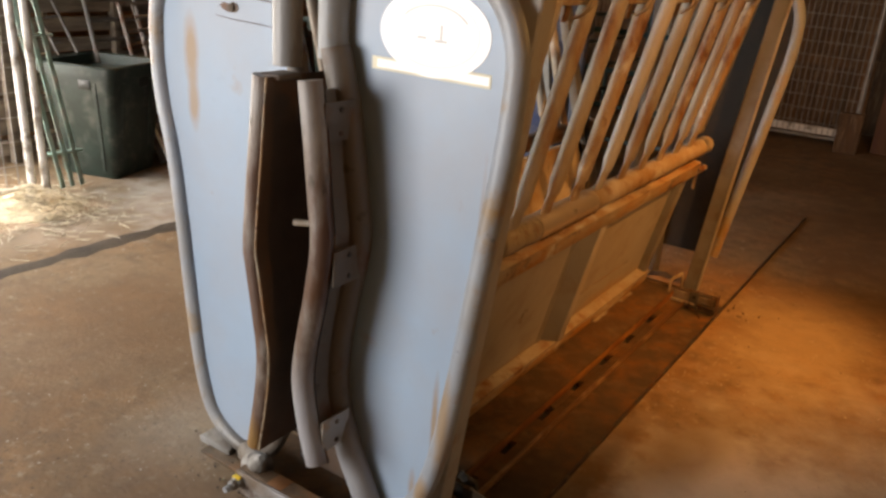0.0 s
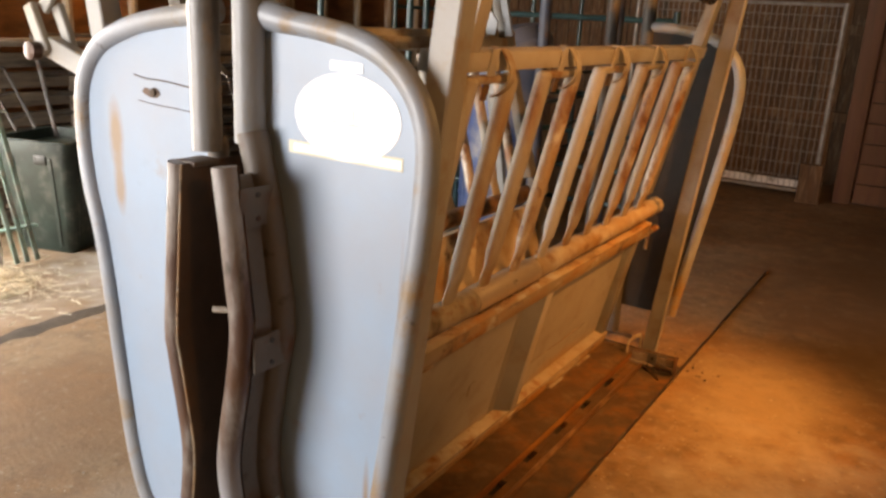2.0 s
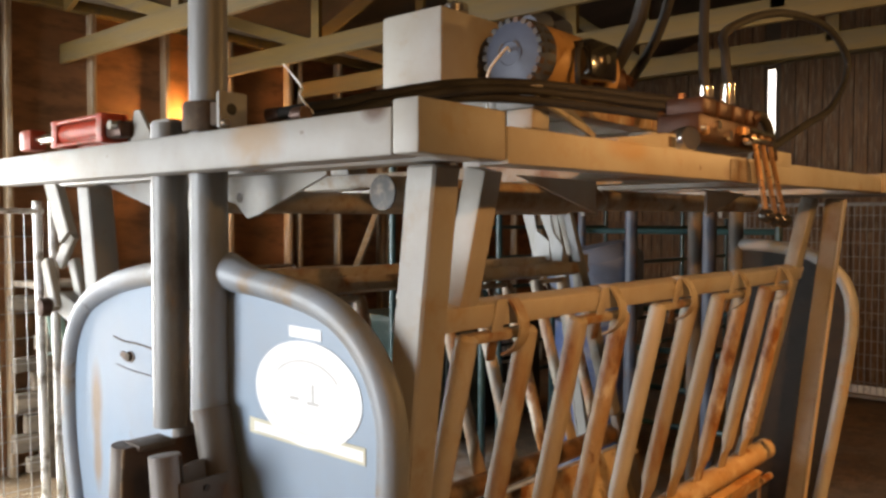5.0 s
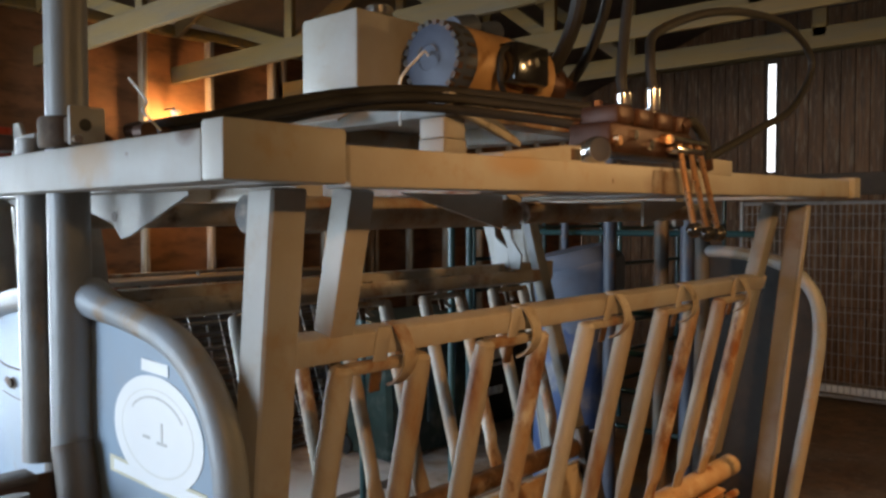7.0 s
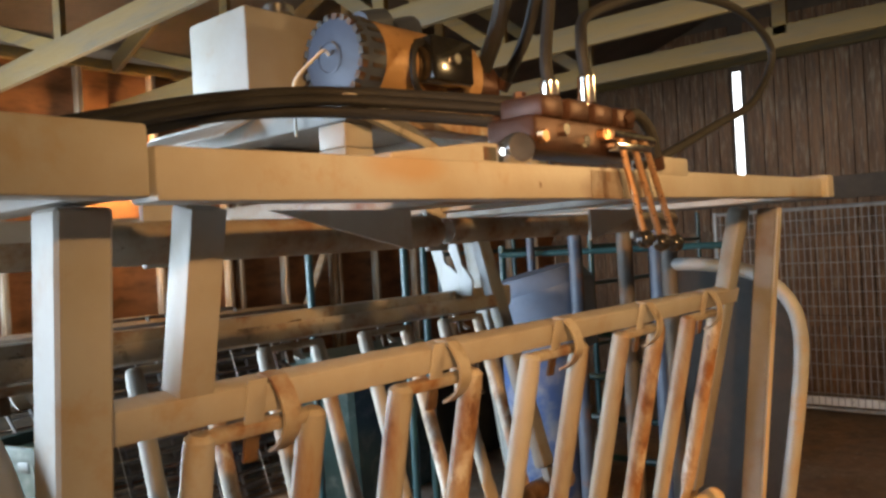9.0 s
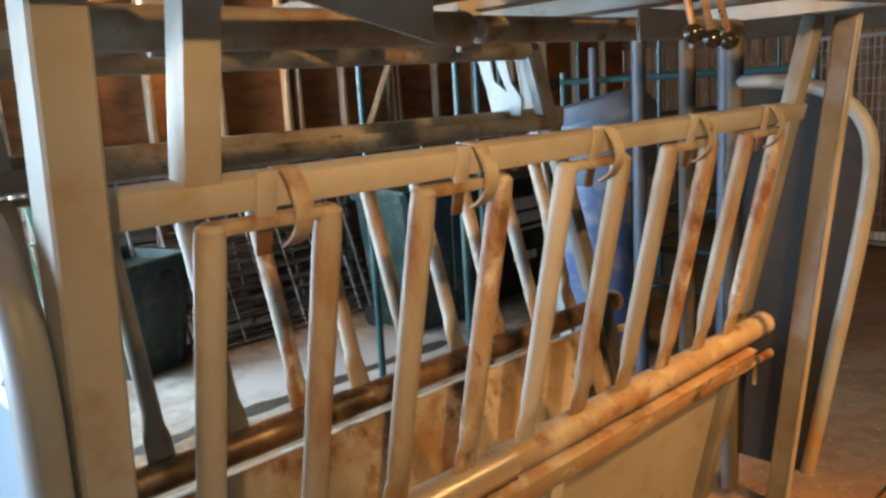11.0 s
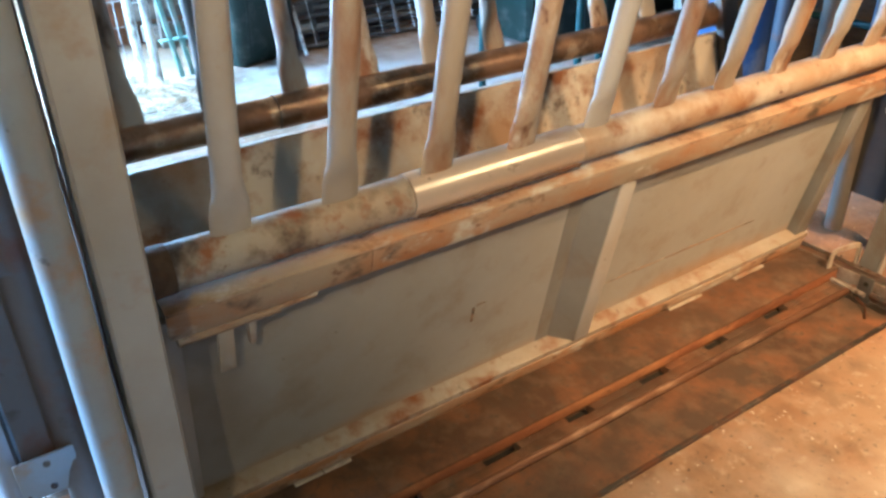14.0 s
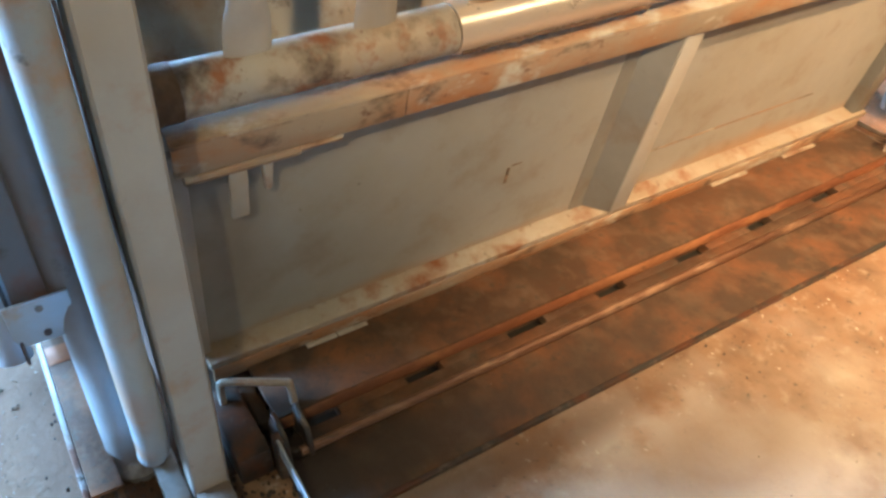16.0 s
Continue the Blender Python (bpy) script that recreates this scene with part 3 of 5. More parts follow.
def squeeze_side(s, x0, lean):
    """One leaning side: local x runs outwards, z up along the lean."""
    m = Matrix.Translation((x0 * s, 0, 0)) @ pose(0, 0, 0, 0, lean * s, 0)

    def lb(w0, w1, y0, y1, u0, u1, bev=0.004):
        a, c = sorted((s * w0, s * w1))
        return box((a, y0, u0), (c, y1, u1), bev)

    def put(name, bm, material, parent=chute, label=""):
        bmesh.ops.transform(bm, matrix=m, verts=bm.verts)
        return part(name, bm, material, parent, label)

    near = s > 0
    put("rail", lb(-0.052, 0.0, 0.312, 2.66, 1.648, 1.702, 0.006), PAINT if near else PAINT_WORN)
    put("strut", lb(-0.055, -0.001, 0.452, 0.512, 1.700, 1.985), PAINT)
    # rear strut has its shade in the colour, darker below the pipe
    put("strut", lb(-0.055, -0.001, 2.560, 2.640, 0.95, 1.985, 0.012), SHADED_GREY)
    put("strut", lb(-0.060, -0.026, 2.565, 2.656, 0.10, 0.948), POST_DARK)
    # pipe under the bars, with a bare sleeve
    u = 0.868
    put("pipe", tube([(0, 0.335, u), (0, 0.375, u)], 0.046, 20), RUSTED)
    put("pipe", tube([(0, 0.375, u), (0, 0.855, u)], 0.044, 20), PIPE_FRONT if near else FAR_PIPE)
    put("sleeve", tube([(0, 0.858, u), (0, 1.306, u)], 0.0465, 20), PIPE_BARE if near else FAR_PIPE, label="bare worn steel sleeve with a weld seam")
    seam = bmesh.new()
    rs = random.Random(3)
    for i in range(44):
        y = 0.865 + i * 0.01
        sweep([(s * (0.040 + rs.uniform(0, 0.004)), y, u - 0.024 + rs.uniform(-0.003, 0.003)), (s * 0.042, y + 0.011, u - 0.022 + rs.uniform(-0.003, 0.003))], ring(0.004, 5), seam)
    put("weld_seam", seam, RUSTED)
    put("pipe", tube([(0, 1.309, u), (0, 2.76, u)], 0.0435, 20), PIPE_RUSTY if near else FAR_PIPE)
    put("pipe_cap", tube([(0, 2.755, u), (0, 2.764, u)], 0.0445, 20), PAINT_WORN)
    # angle iron under the pipe
    put("flange", lb(-0.020, 0.045, 0.345, 2.66, 0.795, 0.803, 0.002), FLANGE_RUST)
    put("flange_lip", lb(0.037, 0.045, 0.345, 0.76, 0.735, 0.797, 0.002), LIP_WORN)
    put("flange_lip", lb(0.037, 0.045, 0.762, 2.64, 0.736, 0.797, 0.002), LIP_WORN)
    # the rod and latch pins under the flange
    put("latch_rod", tube([(s * 0.034, 0.36, 0.722), (s * 0.034, 0.56, 0.722)], 0.013, 10), LIP_WORN)
    put("latch_rod", tube([(s * 0.034, 0.56, 0.724), (s * 0.034, 0.64, 0.724)], 0.009, 10), FLANGE_RUST)
    put("latch_rod", tube([(s * 0.030, 2.45, 0.74), (s * 0.032, 2.82, 0.74)], 0.016, 10), PAINT_RUSTY)
    put("latch_pin", tube([(s * 0.032, 2.70, 0.735), (s * 0.040, 2.72, 0.64)], 0.008, 8), PAINT_RUSTY)
    put("latch_plate", lb(0.034, 0.042, 0.432, 0.465, 0.60, 0.742, 0.006), PAINT)
    put("latch_hook", sweep([(s * 0.026, 0.505, 0.755), (s * 0.026, 0.505, 0.69), (s * 0.020, 0.508, 0.635)], rect(0.016, 0.022), scales=[(1, 1.6), (1, 0.9), (0.8, 0.6)]), PAINT_WORN)
    # lower panel in two bays
    put("panel_sheet", lb(-0.024, -0.020, 0.32, 2.62, 0.12, 0.80, 0.0), PAINT_SHEET if near else FAR_SHEET)
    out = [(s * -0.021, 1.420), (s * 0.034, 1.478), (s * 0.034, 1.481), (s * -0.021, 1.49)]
    # pale scratches on the sheet and a level seam in the rear bay
    put("scratch", lb(-0.0200, -0.0188, 1.110, 1.118, 0.365, 0.415, 0.0), LIP_WORN)
    put("scratch", lb(-0.0200, -0.0190, 1.122, 1.150, 0.418, 0.422, 0.0), LIP_WORN)
    put("sheet_seam", lb(-0.0202, -0.0190, 1.60, 2.30, 0.286, 0.290, 0.0), LIP_WORN)
    # slanting side and flat strip carry their shade in the grey
    put("divider", prism(out, 2, 0.158, 0.738), SHADED_GREY, label="slanting side of the divider in a shade-darkened grey")
    put("divider_strip", lb(-0.0205, -0.0185, 1.375, 1.419, 0.158, 0.738, 0.0), SHADED_GREY)
    put("divider", lb(-0.021, 0.037, 1.4815, 1.536, 0.158, 0.738), PAINT)
    put("panel_edge", lb(-0.022, 0.02, 2.555, 2.62, 0.15, 0.74), SHADED_GREY)
    put("panel_edge", lb(-0.022, 0.0, 0.325, 0.375, 0.15, 0.74), PAINT)
    put("sill", lb(-0.022, 0.032, 0.36, 2.62, 0.135, 0.158), PAINT_WORN)
    put("sill_lip", lb(0.022, 0.034, 0.365, 2.60, 0.085, 0.137), LIP_WORN)
    for y in (0.58, 1.9, 2.22):
        put("hinge_barrel", tube([(s * 0.042, y, 0.092), (s * 0.042, y + 0.075, 0.092)], 0.012, 10), PAINT_WORN)
        put("hinge_barrel", tube([(s * 0.042, y + 0.079, 0.092), (s * 0.042, y + 0.155, 0.092)], 0.012, 10), PAINT_WORN)

    # five drop gates of two bars each, hung from the rail by a looped strap
    for k in range(5):
        ya, yb = 0.49 + 0.44 * k, 0.71 + 0.44 * k
        rusty = (BAR_WORN, PAINT_RUSTY) if k in (1, 3, 4) else (PAINT if near else BAR_WORN, BAR_WORN)
        gate = put("drop_gate", lb(-0.016, 0.012, ya - 0.012, yb + 0.012, 1.618, 1.640, 0.006), PAINT_WORN)
        for y, material in ((ya, rusty[0]), (yb, rusty[1])):
            j = rs.uniform(-0.006, 0.006)
            line = [(0, y, 1.640), (0, y, 1.632), (0, y, 1.60), (0, y, 1.2), (0, y + j * 0.5, 1.03), (s * 0.004, y + j, 0.995), (s * 0.002, y + j, 0.975), (0, y + j, 0.95), (0, y + j, 0.905)]
            sc = [(0.55, 0.55), (0.92, 0.92), (1, 1), (1, 1), (0.95, 1.02), (0.70, 1.20), (0.42, 1.42), (0.36, 1.5), (0.36, 1.52)]
            put("bar", sweep(line, ring(0.0255, 16), scales=sc), material, gate)
        yh = (ya + yb) / 2
        h = bmesh.new()
        arc = [(s * (0.003 + 0.042 * math.sin(math.pi * i / 10) ** 0.8), yh + 0.026 + 0.001 * i, 1.710 - 0.128 * i / 10) for i in range(11)]
        strip = [(s * -0.03, yh + 0.026, 1.707)] + arc
        prev = None
        for i, p in enumerate(strip):
            q = Vector(p)
            t = (Vector(strip[min(i + 1, len(strip) - 1)]) - Vector(strip[max(i - 1, 0)])).normalized()
            nrm = Vector((t.z, 0, -t.x)).normalized() * 0.0028
            row = [h.verts.new(q + nrm + Vector((0, d, 0))) for d in (-0.017, 0.017)] + [h.verts.new(q - nrm + Vector((0, d, 0))) for d in (0.017, -0.017)]
            if prev:
                for j in range(4):
                    h.faces.new((prev[j], prev[(j + 1) % 4], row[(j + 1) % 4], row[j]))
            prev = row
        bmesh.ops.recalc_face_normals(h, faces=h.faces)
        put("strap", h, PAINT_WORN, gate, "bent flat steel strap")
        put("clip", lb(0.002, 0.007, yh - 0.034, yh + 0.004, 1.632, 1.713, 0.002), PAINT, gate)
        put("clip_tab", lb(-0.004, 0.004, yh - 0.028, yh + 0.0, 1.572, 1.634, 0.002), RUSTED, gate)
    return m


squeeze_side(1, 0.113, 12.73)
squeeze_side(-1, 0.113, 16.2)
# wide flat board along the far rail
part("rub_board", box((-0.625, 0.45, 1.60), (-0.585, 2.75, 1.68), 0.008), PAINT_WORN, chute)

# floor pan: stepped rusty plates with slots, hinge blocks at the ends
# near-black fill standing in for the shade inside slots and drilled holes
DARK_HOLE = mat("black_drain", (0.008, 0.007, 0.006), 0.9, 0, 0.2, 8, 0.02, 40)
pan = thing("floor_pan", (0, 1.5, 0), "rusted steel floor pan with drain slots under the chute", "steel floor")
part("pan_sheet", box((-0.57, 0.42, 0.001), (0.572, 2.72, 0.012), 0.003), RUSTED, pan)
for s in (1, -1):
    def sx(a, c):
        return sorted((s * a, s * c))
    (a, c) = sx(0.135, 0.335)
    part("tread_plate", box((a, 0.44, 0.078), (c, 2.62, 0.088), 0.003), RUSTED, pan)
    a, c = sx(0.329, 0.336)
    part("riser", box((a, 0.44, 0.046), (c, 2.58, 0.080), 0.002), RUST_ORANGE, pan)
    a, c = sx(0.318, 0.358)
    part("slot_floor", box((a, 0.45, 0.012), (c, 2.60, 0.015), 0), DARK_HOLE, pan)
    d, e = sx(0.356, 0.400)
    part("ledge", box((d, 0.44, 0.012), (e, 2.62, 0.044), 0.004), RUSTED, pan)
    ends = [0.44] + [q for i in range(7) for q in (0.46 + i * 0.285, 0.575 + i * 0.285 - 0.02 * (i % 2))] + [2.62]
    for y0, y1 in zip(ends[::2], ends[1::2]):
        part("bridge", box((a, y0, 0.015), (c, y1, 0.045), 0.003), RUSTED, pan)
    part("ridge", tube([(s * 0.402, 0.46, 0.040), (s * 0.402, 1.5, 0.041), (s * 0.402, 2.66, 0.040)], 0.011, 8), RIDGE_WORN, pan)
    part("pan_lip", box((min(s * 0.566, s * 0.578), 0.42, 0.001), (max(s * 0.566, s * 0.578), 4.9, 0.014), 0.002), DARK_STEEL, pan)
part("pan_end", box((-0.3, 0.40, 0.012), (0.3, 0.44, 0.05), 0.003), RUSTED, pan)
# rear hinge: a black channel across the pan, with a bent strap, a drilled plate and a pin
channel = part("hinge_channel", box((0.15, 2.588, 0.016), (0.545, 2.640, 0.082), 0.004), DARK_STEEL, pan)
for y in (2.5845, 2.6435):
    part("channel_lip", box((0.15, y - 0.003, 0.014), (0.55, y + 0.003, 0.092), 0.002), RUST_FLAKE, channel)
part("channel_end", box((0.552, 2.575, 0.010), (0.560, 2.655, 0.098), 0.002), DARK_STEEL, channel)
strap_line = smooth_line([(0.318, 2.552, 0.04), (0.318, 2.552, 0.125), (0.322, 2.562, 0.152), (0.334, 2.60, 0.160), (0.345, 2.655, 0.158), (0.347, 2.668, 0.13), (0.347, 2.668, 0.03)], 5)
part("strap", sweep(strap_line, rect(0.022, 0.008, 0.002), up=(1, 0, 0)), PAINT_WORN, channel, "pale bent flat strap")
plate = part("hinge_plate", box((0.425, 2.560, 0.014), (0.475, 2.568, 0.112), 0.003), POST_DARK, channel)
part("plate_hole", turned([(0.008, 0), (0.008, 0.001)], (0.452, 2.5595, 0.085), 12, axis=(0, -1, 0)), DARK_HOLE, plate)
part("hinge_pin", tube([(0.325, 2.553, 0.050), (0.46, 2.553, 0.046)], 0.009, 10), RUST_FLAKE, channel)
part("hinge_pin", tube([(0.475, 2.565, 0.050), (0.565, 2.56, 0.048)], 0.012, 10), DARK_STEEL, channel)
part("wire_end", tube(smooth_line([(0.44, 2.545, 0.03), (0.49, 2.52, 0.022), (0.52, 2.47, 0.02)], 4), 0.004, 6), DARK_STEEL, channel)

# front hinge block with a bent handle and a drilled lug
part("hinge_block", box((0.19, 0.33, 0.01), (0.40, 0.40, 0.085), 0.006), DARK_STEEL, pan)
part("u_bolt", tube(smooth_line([(0.235, 0.36, 0.06), (0.235, 0.36, 0.135), (0.245, 0.375, 0.15), (0.30, 0.47, 0.15), (0.31, 0.485, 0.14), (0.315, 0.49, 0.03)], 5), 0.0085, 8), PAINT_WORN, pan)
part("hinge_fork", prism([(0.30, 0.03), (0.42, 0.03), (0.40, 0.10), (0.34, 0.12)], 1, 0.425, 0.437, 0.003), DARK_STEEL, pan)
part("hinge_fork", prism([(0.30, 0.03), (0.42, 0.03), (0.40, 0.10), (0.34, 0.12)], 1, 0.475, 0.487, 0.003), DARK_STEEL, pan)
lug = part("lug", sweep([(0.415, 0.410, 0.112), (0.556, 0.414, 0.080)], rect(0.006, 0.036, 0.002), up=(0, 0, 1)), GATE_TUBE, pan, "pale drilled lug")
for y, d in ((0.4088, -1), (0.4172, 1)):
    part("lug_hole", turned([(0.008, 0), (0.008, 0.001)], (0.530, y, 0.086), 12, axis=(0, d, 0)), DARK_HOLE, lug)
part("lug_arm", box((0.395, 0.403, 0.012), (0.430, 0.421, 0.125), 0.004), DARK_STEEL, pan)
# bolted cross bar under the head gate
part("cross_bar", box((-0.245, 0.052, 0.003), (0.330, 0.064, 0.085), 0.003), RUST_FLAKE, pan, "rusty brown flat bar with bare scuffs")
part("cross_bar_top", box((-0.245, 0.0645, 0.075), (0.330, 0.125, 0.085), 0.003), RUSTED, pan)
part("rust_patch", box((-0.12, 0.066, 0.0852), (-0.06, 0.124, 0.0862), 0.0004), RUST_ORANGE, pan, "orange rust patch")
part("foot_block", box((0.404, 0.238, 0.003), (0.506, 0.306, 0.062), 0.006), FOOT_GRIMY, pan)
part("foot_web", box((0.255, 0.185, 0.003), (0.402, 0.232, 0.055), 0.006), FOOT_GRIMY, pan)
part("foot_plate", box((-0.55, 0.16, 0.003), (-0.40, 0.24, 0.03), 0.006), FOOT_GRIMY, pan)
part("toe_plate", box((-0.50, 0.12, 0.001), (0.36, 0.40, 0.010), 0.004), RUSTED, pan)
for x in (-0.225, 0.33):
    stud_bolt = part("bolt", bolt((x, 0.051, 0.052), (0, -1, 0), 0.021, 0.018, shank=0.062), GATE_TUBE, pan)
    part("bolt_nut", bolt((x, 0.030, 0.052), (0, -1, 0), 0.019, 0.015), FOOT_GRIMY, stud_bolt)
part("paint_mark", box((-0.24, 0.034, 0.0705), (-0.21, 0.050, 0.074), 0.001), YELLOW, pan, "dab of yellow paint on the bolt")

# ---- head gate: two halves with looped tube frames ----


def head_gate(pts, neck, neck_y, neck_r, neck_material, upright_x, upright_top, y, label):
    g = thing("head_gate", (pts[-1][0], y, 0), label, "head gate", "head gate halves")
    loop = smooth_line([(a, y, c) for a, c in pts], 6)
    flare = [(1 + 0.45 * max(0, 1 - i / 7), 1 + 0.45 * max(0, 1 - i / 7)) for i in range(len(loop))]
    part("frame_tube", tube(loop, 0.029, 16, scales=flare), GATE_TUBE, g)
    inner = smooth_line([(a, neck_y, c) for a, c in neck], 6)
    part("neck_tube", tube(inner, neck_r, 18), neck_material, g)
    part("upright", tube([(upright_x, y - 0.03, neck[0][1] - 0.03), (upright_x, y - 0.03, upright_top)], 0.040, 20), UPRIGHT, g)
    part("sheet", prism([(p.x, p.z) for p in loop] + [(p.x, p.z) for p in inner[::-1]], 1, y - 0.004, y + 0.004), GATE_PAINT, g, smooth=False)
    return g


right = head_gate([(0.055, 1.728), (0.14, 1.712), (0.245, 1.70), (0.345, 1.682), (0.424, 1.652), (0.492, 1.598), (0.536, 1.524), (0.552, 1.43), (0.540, 1.24), (0.515, 1.03), (0.488, 0.80), (0.458, 0.57), (0.425, 0.37), (0.378, 0.215), (0.298, 0.10), (0.235, 0.045)],
                  [(0.045, 1.44), (0.07, 1.35), (0.097, 1.235), (0.12, 1.09), (0.138, 0.945), (0.108, 0.775), (0.08, 0.59), (0.083, 0.44), (0.135, 0.285), (0.20, 0.155), (0.24, 0.05)],
                  0.155, 0.040, NECK_WORN_SHADED, 0.030, 2.75, 0.193, "grey sheet steel head gate half with a round white decal")
left = head_gate([(-0.13, 1.735), (-0.2, 1.716), (-0.323, 1.70), (-0.472, 1.668), (-0.61, 1.607), (-0.69, 1.50), (-0.708, 1.36), (-0.695, 1.20), (-0.655, 1.03), (-0.625, 0.82), (-0.597, 0.57), (-0.562, 0.31), (-0.51, 0.145), (-0.42, 0.07), (-0.33, 0.045)],
                 [(-0.13, 1.40), (-0.125, 1.36), (-0.14, 1.2), (-0.16, 1.0), (-0.175, 0.85), (-0.15, 0.65), (-0.135, 0.45), (-0.16, 0.25), (-0.23, 0.10), (-0.33, 0.045)],
                 0.195, 0.028, NECK_WORN_SHADED, -0.133, 2.055, 0.195, "grey sheet steel head gate half with orange rust runs")

# neck bars in front of the gates
front_bar = smooth_line([(0.078, 0.028, 1.372), (0.098, 0.028, 1.225), (0.115, 0.028, 1.077), (0.126, 0.028, 0.96), (0.107, 0.028, 0.815), (0.08, 0.028, 0.675), (0.065, 0.028, 0.545), (0.088, 0.028, 0.405), (0.122, 0.028, 0.295)], 6)
part("neck_bar", tube(front_bar, 0.031, 18), BAR_BROWN, right, "brown and bare grey round bar bent in waves")
part("weld_line", tube([(p.x + 0.026, p.y + 0.019, p.z) for p in front_bar], 0.004, 6), DARK_STEEL, right)
for x, z in ((0.118, 1.27), (0.158, 0.895), (0.132, 0.375)):
    # upper brackets get the shade-darkened paint, the lowest the plain tube paint
    bb = part("bar_bracket", box((x - 0.004, 0.036, z - 0.05), (x + 0.004, 0.150, z + 0.05), 0.003), NECK_WORN_SHADED if z > 0.5 else GATE_TUBE, right)
    for q in (-0.03, 0.03):
        part("bolt", bolt((x + 0.004, 0.095, z + q), (1, 0, 0), 0.008, 0.003), DARK_STEEL, bb)
neck_line = smooth_line([(a, 0.155, c) for a, c in ((0.07, 1.35), (0.097, 1.235), (0.12, 1.09), (0.138, 0.945), (0.108, 0.775), (0.08, 0.59), (0.083, 0.44), (0.135, 0.285))], 6)
web = bmesh.new()
prev = None
for k in range(33):
    z = 1.345 - k * 0.031
    a = min(front_bar, key=lambda p: abs(p.z - z))
    c = min(neck_line, key=lambda p: abs(p.z - z))
    row = [web.verts.new(q) for q in ((a.x + 0.006, 0.045, z), (a.x + 0.014, 0.045, z), (c.x + 0.006, 0.135, z), (c.x - 0.002, 0.135, z))]
    if prev:
        for q in range(4):
            web.faces.new((prev[q], prev[(q + 1) % 4], row[(q + 1) % 4], row[q]))
    else:
        web.faces.new(row)
    prev = row
web.faces.new(prev[::-1])
bmesh.ops.recalc_face_normals(web, faces=web.faces)
part("bar_web", web, NECK_WORN_SHADED, right, "grimy plate welded between bar and neck tube")
part("peg", tube([(0.10, 0.045, 1.005), (0.035, 0.02, 1.00)], 0.009, 8), PAINT_WORN, right)
line = smooth_line([(-0.083, 0.03, 1.362), (-0.104, 0.03, 1.145), (-0.127, 0.03, 0.91), (-0.120, 0.03, 0.84), (-0.096, 0.03, 0.70), (-0.079, 0.03, 0.57), (-0.090, 0.03, 0.43), (-0.122, 0.03, 0.25)], 6)
part("neck_bar", tube(line, 0.029, 18), BAR_BROWN, left, "brown rusted round bar bent to a neck shape")
plate = prism([(p.x + 0.026, p.z) for p in line] + [(p.x + 0.033, p.z) for p in line[::-1]], 1, 0.012, 0.25)
part("neck_plate", plate, NECK_BROWN, left, "dark brown inner neck plate with a pale worn edge")
part("plate_edge", tube([(p.x + 0.0295, 0.011, p.z) for p in line], 0.004, 6), LIP_WORN, left)
part("bar_cap", box((-0.105, 0.035, 1.352), (-0.035, 0.12, 1.366), 0.004), NECK_WORN_SHADED, left)
part("foot_tube", tube(smooth_line([(-0.335, 0.195, 0.045), (-0.27, 0.16, 0.05), (-0.215, 0.12, 0.075), (-0.18, 0.10, 0.12), (-0.165, 0.09, 0.145)], 5), 0.036, 14, scales=[(1.15 - 0.85 * (k / 20) ** 2.5, 1.15 - 0.85 * (k / 20) ** 2.5) for k in range(21)]), FOOT_GRIMY, left)
part("foot_weld", turned([(0.045, -0.04), (0.055, 0.0), (0.05, 0.035), (0.03, 0.05)], (-0.235, 0.135, 0.045), 14), FOOT_GRIMY, left)
part("foot_weld", turned([(0.05, -0.04), (0.06, -0.01), (0.05, 0.02), (0.025, 0.035)], (0.235, 0.17, 0.045), 14), FOOT_GRIMY, right)
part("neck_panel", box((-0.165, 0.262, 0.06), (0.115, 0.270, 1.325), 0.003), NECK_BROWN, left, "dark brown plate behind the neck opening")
# scratches and the ragged slot of the left sheet
slot = prism([(-0.425, 1.497), (-0.41, 1.508), (-0.385, 1.505), (-0.37, 1.512), (-0.352, 1.507), (-0.346, 1.494), (-0.36, 1.483), (-0.39, 1.482), (-0.41, 1.489)], 1, 0.1895, 0.1915)
part("slot", slot, DARK_STEEL, left, "dark ragged slot in the sheet")
part("slot_bolt", bolt((-0.372, 0.190, 1.497), (0, -1, 0), 0.012, 0.006), RUSTED, left)
part("scratch", tube(smooth_line([(-0.455, 0.1905, 1.541), (-0.40, 0.1905, 1.533), (-0.33, 0.1905, 1.533), (-0.21, 0.1905, 1.523)], 4), 0.0022, 5), RUST_FLAKE, left)
part("scratch", tube(smooth_line([(-0.44, 0.1905, 1.470), (-0.37, 0.1905, 1.464), (-0.29, 0.1905, 1.462), (-0.21, 0.1905, 1.458)], 4), 0.0014, 5), RUST_FLAKE, left)
# the decal: a round seal over a bar, with a small tab on top
DECAL = mat("white_reflective_decal", (0.90, 0.91, 0.91), 0.35, 0, 0.015, 6, 0.0, 30)
DECAL_GREY = mat("pale_decal_print", (0.80, 0.80, 0.76), 0.4, 0, 0.03, 8, 0.0, 30)
DECAL_INK = mat("faded_grey_print", (0.60, 0.60, 0.58), 0.5, 0, 0.1, 8, 0.0, 30)
DECAL_EDGE = mat("yellowed_decal_edge", (0.70, 0.66, 0.50), 0.5, 0, 0.1, 8, 0.0, 30)
cx, cz, dy = 0.320, 1.502, 0.1875


def disc(rx, rz, x, z, y0, y1, n=40):
    return prism([(x + rx * math.cos(i * 2 * math.pi / n), z + rz * math.sin(i * 2 * math.pi / n)) for i in range(n)], 1, y0, y1)


